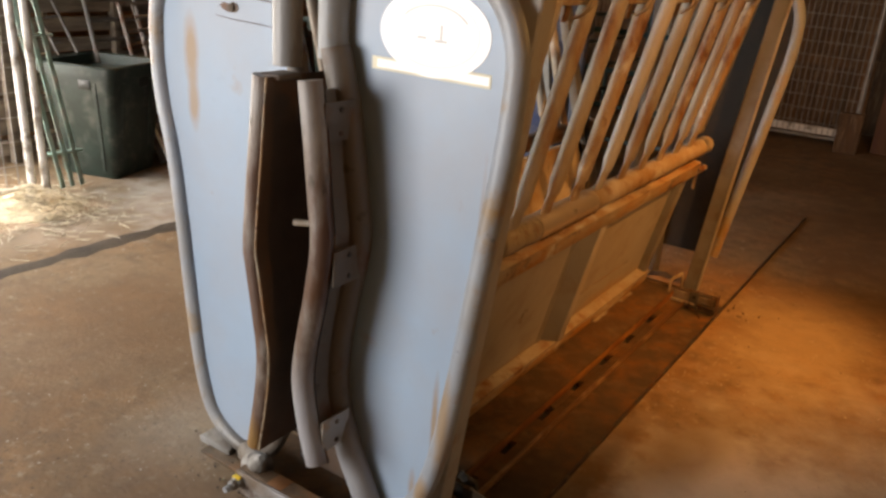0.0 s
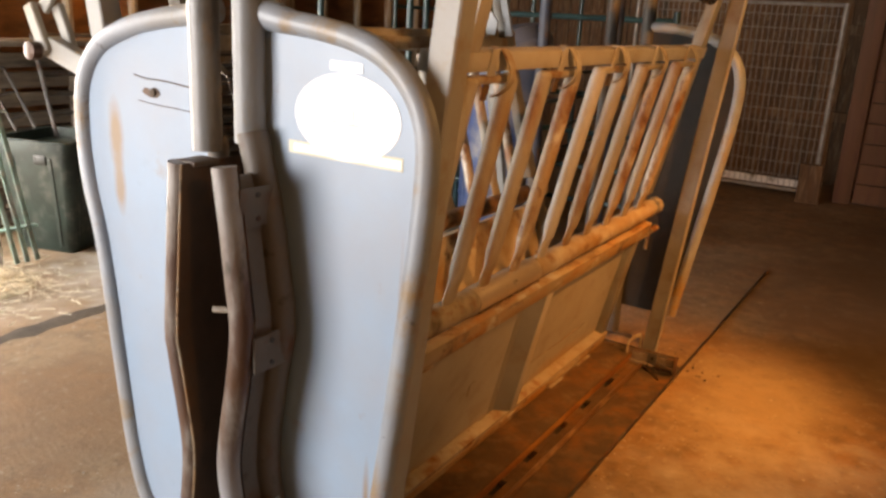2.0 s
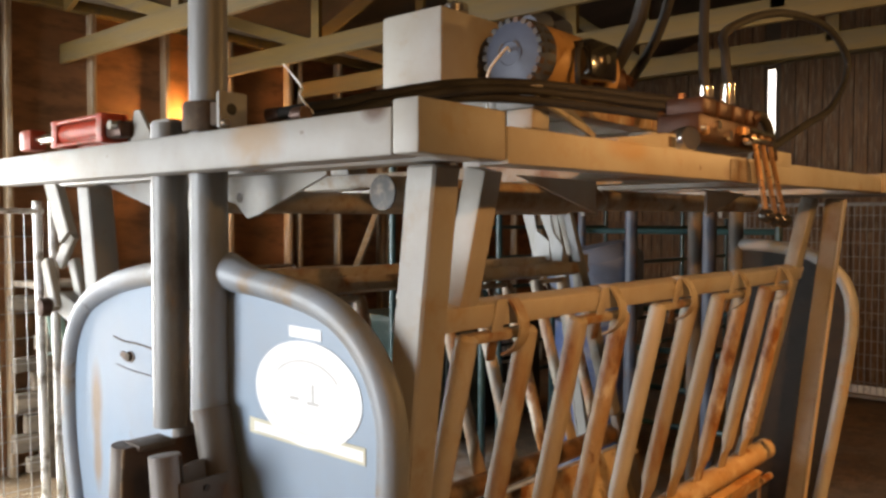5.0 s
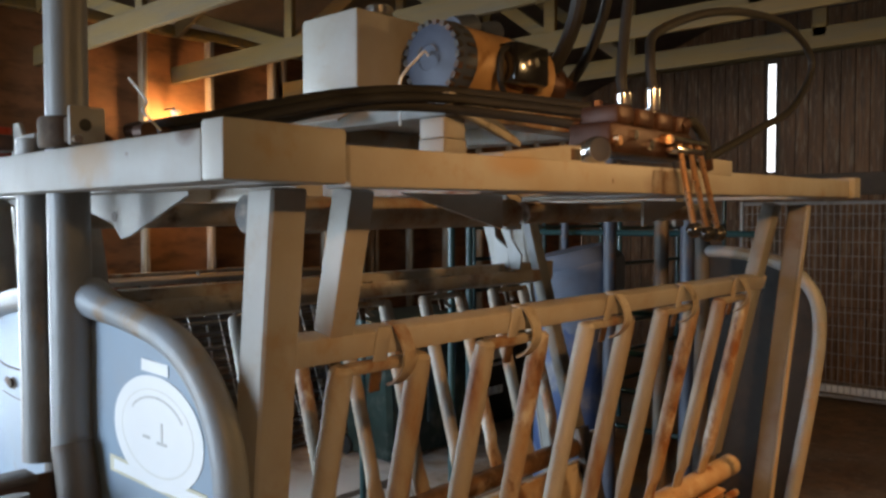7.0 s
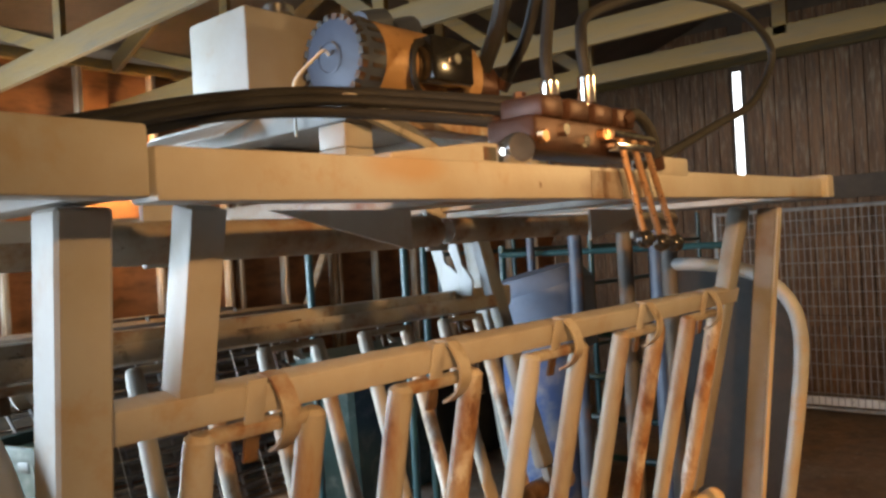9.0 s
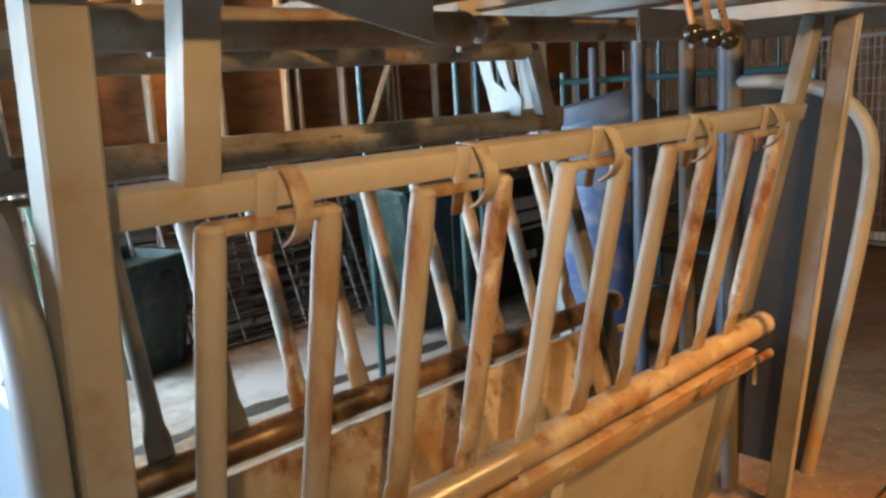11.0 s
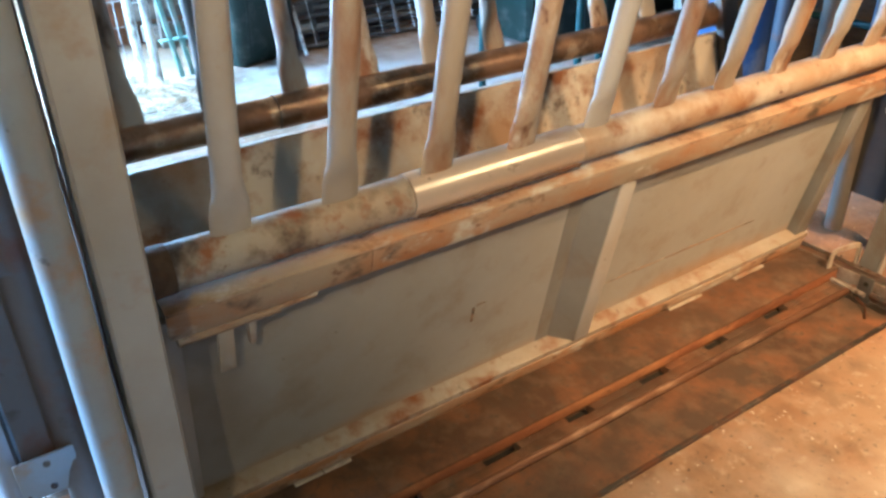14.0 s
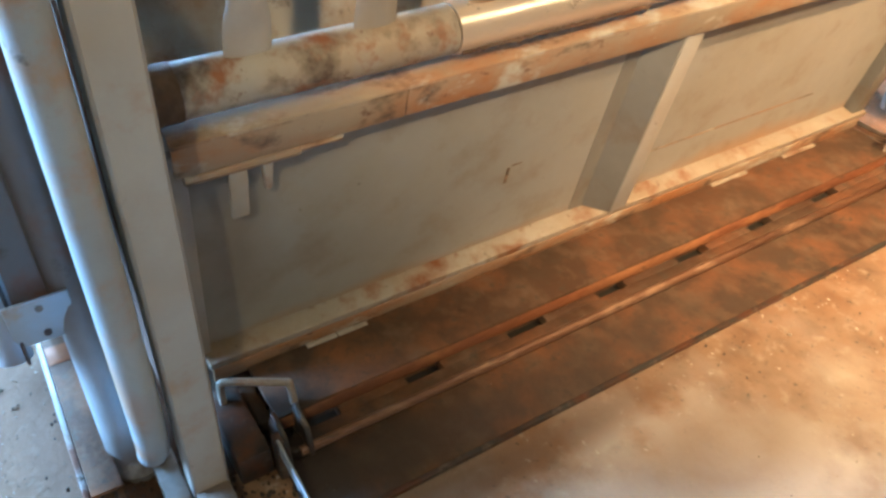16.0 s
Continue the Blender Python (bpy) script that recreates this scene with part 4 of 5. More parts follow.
seal = part("decal", disc(0.160, 0.103, cx, cz, dy - 0.0004, dy + 0.001), DECAL, right, "round white seal over a white bar")
part("decal_bar", prism([(0.138, 1.398), (0.138, 1.430), (0.488, 1.428), (0.488, 1.396)], 1, dy - 0.0002, dy + 0.0014), DECAL_EDGE, seal)
part("decal_bar", prism([(0.155, 1.404), (0.155, 1.424), (0.483, 1.422), (0.483, 1.402)], 1, dy - 0.0008, dy + 0.0002), DECAL, seal)
part("decal_tab", prism([(0.270, 1.610), (0.270, 1.632), (0.366, 1.630), (0.366, 1.608)], 1, dy - 0.0004, dy + 0.001), DECAL, seal)
rim = bmesh.new()
sweep([(cx + 0.128 * math.cos(i * math.pi / 20), dy - 0.0004, cz + 0.078 * math.sin(i * math.pi / 20)) for i in range(40)], rect(0.003, 0.001, 0.0003), rim, closed=True)
part("decal_ring", rim, DECAL_GREY, seal)
for x, z, w, h in ((cx - 0.034, cz - 0.012, 0.026, 0.005), (cx + 0.022, cz - 0.016, 0.034, 0.005), (cx + 0.022, cz + 0.004, 0.005, 0.034)):
    part("decal_print", box((x - w / 2, dy - 0.001, z - h / 2), (x + w / 2, dy + 0.0005, z + h / 2), 0), DECAL_INK, seal)
arc = [(cx + 0.105 * math.cos(a), dy - 0.0005, cz + 0.064 * math.sin(a)) for a in [0.5 + 0.12 * i for i in range(18)]]
part("decal_arc", sweep(arc, rect(0.004, 0.001, 0.0003), up=(0, 1, 0)), DECAL_INK, seal)

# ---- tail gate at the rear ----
# near-black base: the unlit look of the sheet is put into its colour
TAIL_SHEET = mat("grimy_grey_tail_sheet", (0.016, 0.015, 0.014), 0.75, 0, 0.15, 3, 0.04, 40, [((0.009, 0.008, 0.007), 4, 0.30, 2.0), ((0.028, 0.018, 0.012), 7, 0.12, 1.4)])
tail = thing("tail_gate", (0.2, 2.925, 0), "grey tube framed tail gate at the rear of the chute", "tail gate")
pts = [(0.12, 1.74), (0.25, 1.735), (0.40, 1.71), (0.51, 1.655), (0.58, 1.57), (0.604, 1.45), (0.588, 1.25), (0.542, 0.95), (0.492, 0.65), (0.443, 0.35), (0.420, 0.21)]
loop = smooth_line([(a, 2.925, c) for a, c in pts], 6)
part("frame_tube", tube(loop, 0.027, 14), GATE_TUBE, tail)
part("sheet", prism([(p.x, p.z) for p in loop] + [(0.10, 0.21), (0.10, 1.74)], 1, 2.921, 2.929), TAIL_SHEET, tail, "tail gate sheet darkened to stand in for shade", smooth=False)
# uprights in the dark steel, for the same painted shade
for x in (0.10, -0.10):
    part("upright", tube([(x, 2.925, 0.04), (x, 2.925, 1.9645)], 0.034, 16), POST_DARK, tail)


# ---- hydraulics on top of the chute ----
IRON = mat("brown_cast_iron", (0.075, 0.036, 0.024), 0.38, 0.5, 0.2, 8, 0.05, 80)
CHROME = mat("worn_chrome", (0.85, 0.83, 0.80), 0.15, 1.0, 0.05, 8, 0.01, 60)
COPPER = mat("coppery_steel_rod", (0.55, 0.32, 0.18), 0.28, 0.9, 0.15, 8, 0.02, 60)
RUBBER = mat("black_hose_rubber", (0.012, 0.0115, 0.011), 0.7, 0, 0.2, 10, 0.03, 90)
KNOB = mat("glossy_black_knob", (0.012, 0.012, 0.012), 0.12, 0, 0.1, 8, 0.0, 40, coat=0.6)
REDPAINT = mat("red_cylinder_paint", (0.55, 0.06, 0.025), 0.4, 0, 0.15, 6, 0.03, 60, [(RUST2, 12, 0.15, 1.5)])
MOTORBLUE = mat("blue_grey_motor_paint", (0.048, 0.064, 0.10), 0.5, 0.1, 0.12, 8, 0.03, 60)
MOTORTAN = mat("tan_motor_housing", (0.40, 0.24, 0.11), 0.45, 0.2, 0.12, 6, 0.03, 60, [(RUST, 9, 0.17, 1.5)])
NYLON = mat("white_nylon_tie", (0.78, 0.78, 0.74), 0.5, 0, 0.03, 10, 0.0, 40)

unit = thing("hydraulic_power_unit", (-0.1, 1.3, 2.0), "hydraulic pump unit with beige tank and electric motor", "power unit")
# stand of square tube over the middle of the chute
part("stand_base", box((-0.80, 0.985, 1.945), (0.648, 1.095, 1.992), 0.005), PAINT_WORN, unit)
part("stand_base", box((-0.80, 1.69, 1.95), (0.648, 1.79, 1.998), 0.005), PAINT_WORN, unit)
for x, y in ((0.238, 1.04), (-0.50, 1.04), (0.238, 1.74), (-0.50, 1.74)):
    part("stand_leg", box((x - 0.045, y - 0.045, 1.9925), (x + 0.045, y + 0.045, 2.0915), 0.005), PAINT, unit)
    part("stand_leg", box((x - 0.043, y - 0.043, 2.092), (x + 0.043, y + 0.043, 2.146), 0.005), PAINT, unit)
part("stand_rail", box((-0.56, 0.995, 2.1465), (0.290, 1.085, 2.208), 0.006), PAINT, unit)
part("stand_rail", box((-0.56, 1.695, 2.1465), (0.290, 1.785, 2.208), 0.006), PAINT_WORN, unit)
part("stand_rail", box((0.200, 1.087, 2.1465), (0.285, 1.693, 2.206), 0.006), PAINT_RUSTY, unit)
part("stand_rail", box((-0.555, 1.087, 2.1465), (-0.47, 1.693, 2.206), 0.006), PAINT_WORN, unit)
part("deck_plate", box((-0.54, 1.0, 2.2085), (0.20, 1.70, 2.216), 0.003), PAINT, unit)
part("deck_lip", prism([(0.90, 2.150), (0.994, 2.200), (0.994, 2.207), (0.90, 2.158)], 0, -0.50, -0.02, 0.002), PAINT, unit)
part("brace_plate", prism([(1.00, 2.206), (1.085, 2.206), (1.30, 2.10), (1.30, 2.085), (1.00, 2.16)], 0, 0.291, 0.298), PAINT_WORN, unit)
tank = part("tank", box((-0.285, 0.985, 2.2165), (-0.036, 1.39, 2.478), 0.012), PAINT, unit, "beige sheet steel oil tank")
part("filler_cap", turned([(0.034, 0), (0.034, 0.022), (0.042, 0.024), (0.042, 0.046), (0.03, 0.054)], (-0.13, 1.16, 2.476), 20), CHROME, tank)
# motor: slotted end bell towards the front, ribbed body, terminal box
mx, my, mz, R = 0.125, 1.136, 2.330, 0.108
bell = part("end_bell", turned([(0.06, -0.030), (0.096, -0.020), (R, 0.0), (R, 0.055), (0.104, 0.06)], (mx, my, mz), 32, axis=(0, 1, 0)), MOTORBLUE, unit, "blue-grey slotted motor end bell")
slots = bmesh.new()
for i in range(22):
    a = 2 * math.pi * i / 22
    box((-0.0085, -0.004, -0.006), (0.0085, 0.022, 0.008), 0, Matrix.Translation((mx + 0.098 * math.cos(a), my - 0.018, mz + 0.098 * math.sin(a))) @ Matrix.Rotation(-a + math.pi / 2, 4, "Y"), slots)
tagged(part("bell_slot", slots, DARK_STEEL, bell), kind="stuff")
slots = bmesh.new()
for i in range(22):
    a = 2 * math.pi * i / 22
    box((-0.005, 0, -0.002), (0.005, 0.036, 0.003), 0, Matrix.Translation((mx + (R - 0.001) * math.cos(a), my + 0.012, mz + (R - 0.001) * math.sin(a))) @ Matrix.Rotation(-a + math.pi / 2, 4, "Y"), slots)
tagged(part("bell_vent", slots, DARK_STEEL, bell), kind="stuff")
part("badge_ring", turned([(0.040, 0), (0.043, 0.003), (0.036, 0.004), (0.034, 0.002)], (mx, my - 0.030, mz), 24, axis=(0, -1, 0)), MOTORBLUE, bell)
for a0 in (0.3, 2.2):
    part("badge_arc", tube([(mx + 0.038 * math.cos(a0 + 0.12 * k), my - 0.0345, mz + 0.038 * math.sin(a0 + 0.12 * k)) for k in range(8)], 0.0022, 5), POST_DARK, bell)
part("motor_body", turned([(0.103, 0), (0.106, 0.02), (0.106, 0.22), (0.10, 0.24), (0.07, 0.26)], (mx, my + 0.06, mz), 32, axis=(0, 1, 0)), MOTORTAN, unit)
part("coupling_guard", turned([(0.075, 0), (0.108, 0.005), (0.110, 0.012), (0.110, 0.075), (0.104, 0.08), (0.095, 0.075), (0.095, 0.02), (0.07, 0.012)], (mx, my + 0.35, mz - 0.005), 30, axis=(0, 1, 0)), MOTORTAN, unit)
part("pump", turned([(0.06, 0), (0.072, 0.02), (0.072, 0.12), (0.036, 0.17)], (mx, my + 0.43, mz - 0.01), 20, axis=(0, 1, 0)), IRON, unit)
box_part = part("terminal_box", box((mx + 0.075, my + 0.17, mz - 0.055), (mx + 0.155, my + 0.33, mz + 0.06), 0.010), KNOB, unit)
part("box_screw", bolt((mx + 0.155, my + 0.25, mz + 0.005), (1, 0, 0), 0.015, 0.012), CHROME, box_part)
for y in (0.10, 0.21):
    part("capacitor", tube([(mx - 0.025, my + y, mz + 0.105), (mx - 0.025, my + y + 0.085, mz + 0.128)], 0.036, 14), MOTORBLUE, unit)
part("motor_foot", box((mx - 0.10, my + 0.10, 2.2165), (mx + 0.07, my + 0.30, 2.24), 0.004), MOTORBLUE, unit)
part("motor_cable", tube(smooth_line([(mx + 0.10, my + 0.22, mz + 0.06), (mx + 0.14, my + 0.12, mz + 0.02), (mx + 0.15, my + 0.10, mz - 0.06), (mx + 0.12, my + 0.16, 2.235)], 6), 0.009, 8), RUBBER, unit, "black motor cable")
part("tie", tube(smooth_line([(0.128, 1.10, 2.335), (0.133, 1.085, 2.342), (0.138, 1.062, 2.33), (0.142, 0.985, 2.26), (0.146, 0.975, 2.20), (0.145, 0.975, 2.13)], 6), 0.0038, 6), NYLON, unit, "white nylon tie hanging down")

valve = thing("control_valve", (0.69, 1.25, 2.0), "brown iron hydraulic valve with three coppery levers and black knobs", "hydraulic valve")
channel = part("base_channel", prism([(0.70, 2.0), (0.975, 2.004), (0.975, 2.042), (0.925, 2.041), (0.70, 2.012)], 0, 0.63, 0.706, 0.003), PAINT, valve, "pale tapered base channel with an open end")
part("channel_mouth", box((0.7062, 0.932, 2.010), (0.7072, 0.968, 2.034), 0), DARK_STEEL, channel)
part("base_channel", box((0.64, 1.60, 2.005), (0.715, 1.76, 2.05), 0.004), PAINT, valve)
body = part("valve_body", box((0.60, 1.08, 2.035), (0.715, 1.50, 2.105), 0.010), IRON, valve)
for i in range(4):
    y = 1.12 + i * 0.10
    part("valve_section", box((0.605, y, 2.104), (0.71, y + 0.08, 2.15), 0.010), IRON, body)
    part("valve_bolt", bolt((0.63, y + 0.04, 2.15), (0, 0, 1), 0.014, 0.016), CHROME if i % 2 else IRON, body)
part("gauge_cap", turned([(0.026, -0.02), (0.031, -0.01), (0.031, 0.036), (0.027, 0.042), (0.0, 0.043)], (0.675, 1.06, 2.036), 24, axis=(0.85, -0.45, 0.05)), CHROME, valve)
for x, y, h in ((0.680, 1.195, 0.030), (0.680, 1.342, 0.058)):
    part("hose_fitting", turned([(0.014, -0.03), (0.014, 0.0), (0.019, 0.002), (0.020, 0.006), (0.020, h), (0.016, h + 0.004), (0.0, h + 0.005)], (x, y, 2.152), 20), CHROME, valve, "bright chrome hose fitting")
for i in range(6):
    part("valve_nut", bolt((0.714, 1.10 + i * 0.075, 2.062 + 0.018 * (i % 2)), (1, 0, 0), 0.013, 0.014), CHROME if i % 3 else COPPER, body)
part("lever_shaft", tube([(0.735, 1.33, 2.08), (0.735, 1.52, 2.075)], 0.012, 10), CHROME, valve)
part("lever_plate", box((0.725, 1.33, 2.045), (0.755, 1.48, 2.062), 0.003), CHROME, valve)
for i, (y0, y1, z1) in enumerate(((1.355, 1.40, 1.868), (1.41, 1.475, 1.858), (1.465, 1.545, 1.855))):
    top, low = (0.745, y0, 2.07), (0.765, y1, z1)
    lever = part("lever", tube([top, low], 0.0075, 10), COPPER, valve, "coppery steel lever")
    b = bmesh.new()
    bmesh.ops.create_uvsphere(b, u_segments=20, v_segments=12, radius=0.021, matrix=Matrix.Translation((low[0], low[1] + 0.004, low[2] - 0.012)))
    part("knob", b, KNOB, lever, "glossy black ball knob")
part("stain", box((0.7142, 1.28, 1.946), (0.7152, 1.50, 2.004), 0), RUST_FLAKE, valve, "brown oil stain")


def hose(pts, r=0.013, label="black rubber hydraulic hose", crimp=True):
    """A hose along a smooth line, with crimped iron ferrules unless it ends in a fitting."""
    line = smooth_line(pts, 7)
    h = tagged(part("hydraulic_hose", tube(line, r, 10), RUBBER), label, "hose", "hydraulic hoses")
    for p, q in ((line[0], line[1]), (line[-1], line[-2])) if crimp else ():
        part("ferrule", tube([p, p + (q - p).normalized() * 0.03], r * 1.25, 10), IRON, h)
    return h


hose([(0.14, 0.235, 2.056), (0.21, 0.27, 2.068), (0.23, 0.36, 2.088), (0.20, 0.50, 2.126), (0.20, 0.75, 2.185), (0.25, 0.97, 2.212), (0.38, 1.12, 2.198), (0.52, 1.22, 2.174), (0.60, 1.29, 2.160)], 0.0125)
hose([(0.15, 0.255, 2.040), (0.23, 0.29, 2.050), (0.25, 0.36, 2.068), (0.23, 0.50, 2.108), (0.22, 0.75, 2.166), (0.27, 0.96, 2.190), (0.40, 1.10, 2.174), (0.53, 1.19, 2.152), (0.605, 1.24, 2.142)], 0.0125)
hose([(0.22, 0.25, 2.045), (0.20, 0.36, 2.055), (0.18, 0.52, 2.095), (0.19, 0.74, 2.148), (0.25, 0.94, 2.166), (0.40, 1.06, 2.146), (0.54, 1.12, 2.120), (0.605, 1.15, 2.105)], 0.0125)
hose([(-0.75, 0.24, 2.03), (-0.5, 0.27, 2.05), (-0.25, 0.26, 2.045), (0.03, 0.24, 2.045)], 0.013)
hose([(0.68, 1.195, 2.183), (0.672, 1.20, 2.235), (0.63, 1.30, 2.42), (0.60, 1.40, 2.65), (0.60, 1.42, 3.02)], 0.013, "black rubber hose rising to the roof", False)
hose([(0.680, 1.342, 2.210), (0.668, 1.35, 2.29), (0.62, 1.475, 2.385), (0.62, 1.776, 2.491), (0.62, 2.12, 2.556), (0.62, 2.484, 2.571), (0.62, 2.73, 2.48), (0.62, 2.526, 2.291), (0.62, 2.205, 2.187), (0.63, 1.809, 2.071), (0.66, 1.66, 2.04), (0.68, 1.56, 2.03)], 0.013, "long black rubber hose bent in a wide loop", False)
hose([(0.16, 1.64, 2.34), (0.28, 1.60, 2.50), (0.34, 1.56, 2.72), (0.34, 1.54, 3.02)], 0.024, "thick black hose rising to the roof")
hose([(0.19, 1.70, 2.31), (0.30, 1.70, 2.47), (0.36, 1.66, 2.66), (0.30, 1.62, 3.02)], 0.017, "black rubber hose rising to the roof")
hose([(0.70, 1.45, 2.12), (0.71, 1.50, 2.14), (0.715, 1.56, 2.10), (0.71, 1.60, 2.02)], 0.014)
for x, y, z, tip in ((0.33, 0.18, 2.062, (0.285, 0.165, 2.135)),):
    t = tube(smooth_line([(x, y + 0.02, z - 0.02), (x, y - 0.012, z + 0.01), (x - 0.01, y, z + 0.03), tip], 4), 0.0022, 6)
    tagged(part("cable_tie", t, NYLON), "white nylon cable tie with a long tail on the hoses", "cable tie", "cable ties")

# red cylinder that works the head gate
cyl = thing("hydraulic_cylinder", (-0.55, 0.19, 2.03), "red tie-rod hydraulic cylinder lying on the front beam", "hydraulic cylinder")
cz0 = 2.072
part("barrel", tube([(-0.705, 0.19, cz0), (-0.465, 0.19, cz0)], 0.030, 18), REDPAINT, cyl)
for x in (-0.73, -0.47):
    part("end_block", box((x, 0.155, cz0 - 0.037), (x + 0.03, 0.225, cz0 + 0.037), 0.004), REDPAINT, cyl)
for a, c in ((1, 1), (1, -1), (-1, 1), (-1, -1)):
    part("tie_rod", tube([(-0.735, 0.19 + a * 0.029, cz0 + c * 0.030), (-0.435, 0.19 + a * 0.029, cz0 + c * 0.030)], 0.006, 8), REDPAINT, cyl)
part("rod", tube([(-0.92, 0.19, cz0), (-0.72, 0.19, cz0)], 0.014, 12), CHROME, cyl)
part("clevis", box((-0.44, 0.165, cz0 - 0.028), (-0.365, 0.215, cz0 + 0.012), 0.008), IRON, cyl)
part("clevis", box((-0.98, 0.165, cz0 - 0.03), (-0.90, 0.215, cz0 + 0.03), 0.008), REDPAINT, cyl)
part("clevis_pin", tube([(-0.385, 0.15, cz0), (-0.385, 0.23, cz0)], 0.012, 10), CHROME, cyl)
part("mount_plate", prism([(-0.38, 2.022), (-0.26, 2.022), (-0.33, 2.11), (-0.36, 2.11)], 1, 0.20, 0.21, 0.002), PAINT, cyl)
# link blocks on the uprights
link = thing("gate_link", (0.03, 0.163, 2.02), "rusty brown collar on the gate upright with a pale drilled plate", "link block")
part("collar", turned([(0.0405, 0), (0.052, 0.002), (0.054, 0.010), (0.054, 0.055), (0.050, 0.062), (0.0405, 0.064)], (0.03, 0.163, 2.022), 20), RUSTED, link)
part("collar_ear", box((0.078, 0.135, 2.032), (0.110, 0.185, 2.080), 0.004), RUSTED, link)
plate = part("lug", box((0.1105, 0.128, 2.024), (0.1225, 0.198, 2.100), 0.006), PAINT, link, "pale drilled plate")
part("lug_hole", turned([(0.012, 0), (0.012, 0.001)], (0.1227, 0.158, 2.064), 14, axis=(1, 0, 0)), DARK_STEEL, plate)
part("lug_pin", tube([(0.1225, 0.140, 2.036), (0.134, 0.140, 2.036)], 0.009, 10), CHROME, link)
part("stop_block", box((-0.185, 0.150, 2.0135), (-0.108, 0.200, 2.066), 0.005), PAINT, link, "white painted stop block")
part("block_pin", turned([(0.014, 0), (0.014, 0.006), (0.008, 0.008)], (-0.125, 0.150, 2.040), 12, axis=(0, -1, 0)), CHROME, link)
part("hose_joint", tube([(0.315, 0.17, 2.036), (0.345, 0.17, 2.036)], 0.016, 12), IRON, link)

# folding squeeze linkage outside the far side
arm = thing("squeeze_linkage", (-1.0, 0.32, 1.4), "pale grey folded steel squeeze linkage with a pivot pin", "linkage")
part("upper_arm", sweep([(-1.13, 0.32, 1.99), (-1.01, 0.32, 1.785)], rect(0.03, 0.075), up=(0.85, 0, 0.5)), PAINT, arm)
part("knee_plate", sweep([(-0.995, 0.33, 1.80), (-1.09, 0.33, 1.70)], rect(0.02, 0.05), up=(0.7, 0, -0.7)), PAINT, arm)
part("lower_arm", sweep([(-1.12, 0.30, 1.71), (-1.05, 0.30, 1.56)], rect(0.025, 0.05), up=(0.9, 0, 0.4)), PAINT, arm)
part("lower_arm", sweep([(-1.06, 0.36, 1.71), (-1.0, 0.36, 1.58)], rect(0.025, 0.045), up=(0.9, 0, 0.4)), PAINT, arm)
part("foot_plate", sweep([(-1.06, 0.33, 1.58), (-0.78, 0.33, 1.50)], rect(0.05, 0.07), up=(0, 0, 1)), PAINT, arm)
part("pivot", turned([(0.03, 0), (0.03, 0.03), (0.02, 0.034)], (-1.075, 0.285, 1.565), 14, axis=(0, -1, 0)), IRON, arm)

rear_arm = thing("squeeze_linkage", (-0.8, 2.35, 1.8), "pale grey slanting steel link plates under the top frame", "linkage")
for y, outline in ((2.36, [(-0.752, 1.97), (-0.674, 1.97), (-0.637, 1.80), (-0.565, 1.75), (-0.559, 1.66), (-0.655, 1.66), (-0.684, 1.768)]),
                   (2.33, [(-0.645, 1.97), (-0.570, 1.97), (-0.521, 1.79), (-0.470, 1.726), (-0.476, 1.66), (-0.532, 1.66), (-0.548, 1.76)]),
                   (2.38, [(-0.530, 1.97), (-0.492, 1.97), (-0.406, 1.66), (-0.448, 1.66)])):
    part("link_plate", prism(outline, 1, y, y + 0.014, 0.002), UPRIGHT, rear_arm)


# ---- things round the chute ----
GLOW = mat("hot_bulb_glass", (1, 0.9, 0.7), 0.4, 0, 0, 4, 0, 30, emit=((1.0, 0.66, 0.30), 220))
PORCELAIN = mat("white_porcelain", (0.7, 0.68, 0.62), 0.35, 0, 0.05, 6, 0.01, 40)
BIN = mat("dark_green_plastic", (0.012, 0.030, 0.026), 0.42, 0, 0.2, 5, 0.03, 40, [((0.06, 0.07, 0.06), 9, 0.16, 1.5)])
WIRE = mat("galvanised_wire", (0.30, 0.29, 0.275), 0.5, 0.4, 0.15, 9, 0.02, 60)
WHITEPIPE = mat("white_painted_pipe", (0.72, 0.72, 0.70), 0.45, 0, 0.1, 6, 0.02, 60, [(DIRT, 8, 0.16, 1.5)])
TEALPIPE = mat("dark_green_painted_pipe", (0.012, 0.048, 0.052), 0.3, 0.1, 0.15, 6, 0.02, 60)
GREYBAR = mat("old_grey_gate_bar", (0.16, 0.155, 0.15), 0.5, 0.3, 0.2, 5, 0.04, 60, [(RUST2, 7, 0.24, 1.5)])
BLUE = mat("blue_plastic_drum", (0.05, 0.095, 0.22), 0.4, 0, 0.12, 3, 0.02, 40, [((0.20, 0.21, 0.24), 5, 0.24, 1.5)])
GREENSLAT = mat("faded_green_slat", (0.20, 0.33, 0.29), 0.7, 0, 0.2, 6, 0.05, 40, [((0.3, 0.3, 0.27), 9, 0.22, 1.5)])
OLDWOOD = mat("grey_brown_old_timber", (0.19, 0.15, 0.115), 0.85, 0, 0.2, 3, 0.08, 40, [((0.08, 0.06, 0.045), 5, 0.24, 1.5)], stretch=(4, 0.6, 4), rand=0.3)
STRAW = mat("dry_straw", (0.66, 0.60, 0.46), 0.8, 0, 0.2, 20, 0.05, 60, rand=0.2)
INK = mat("white_printing", (0.75, 0.75, 0.72), 0.6, 0, 0.05, 8, 0, 30)
BLACKBAG = mat("black_plastic", (0.010, 0.014, 0.012), 0.45, 0, 0.2, 5, 0.04, 30)
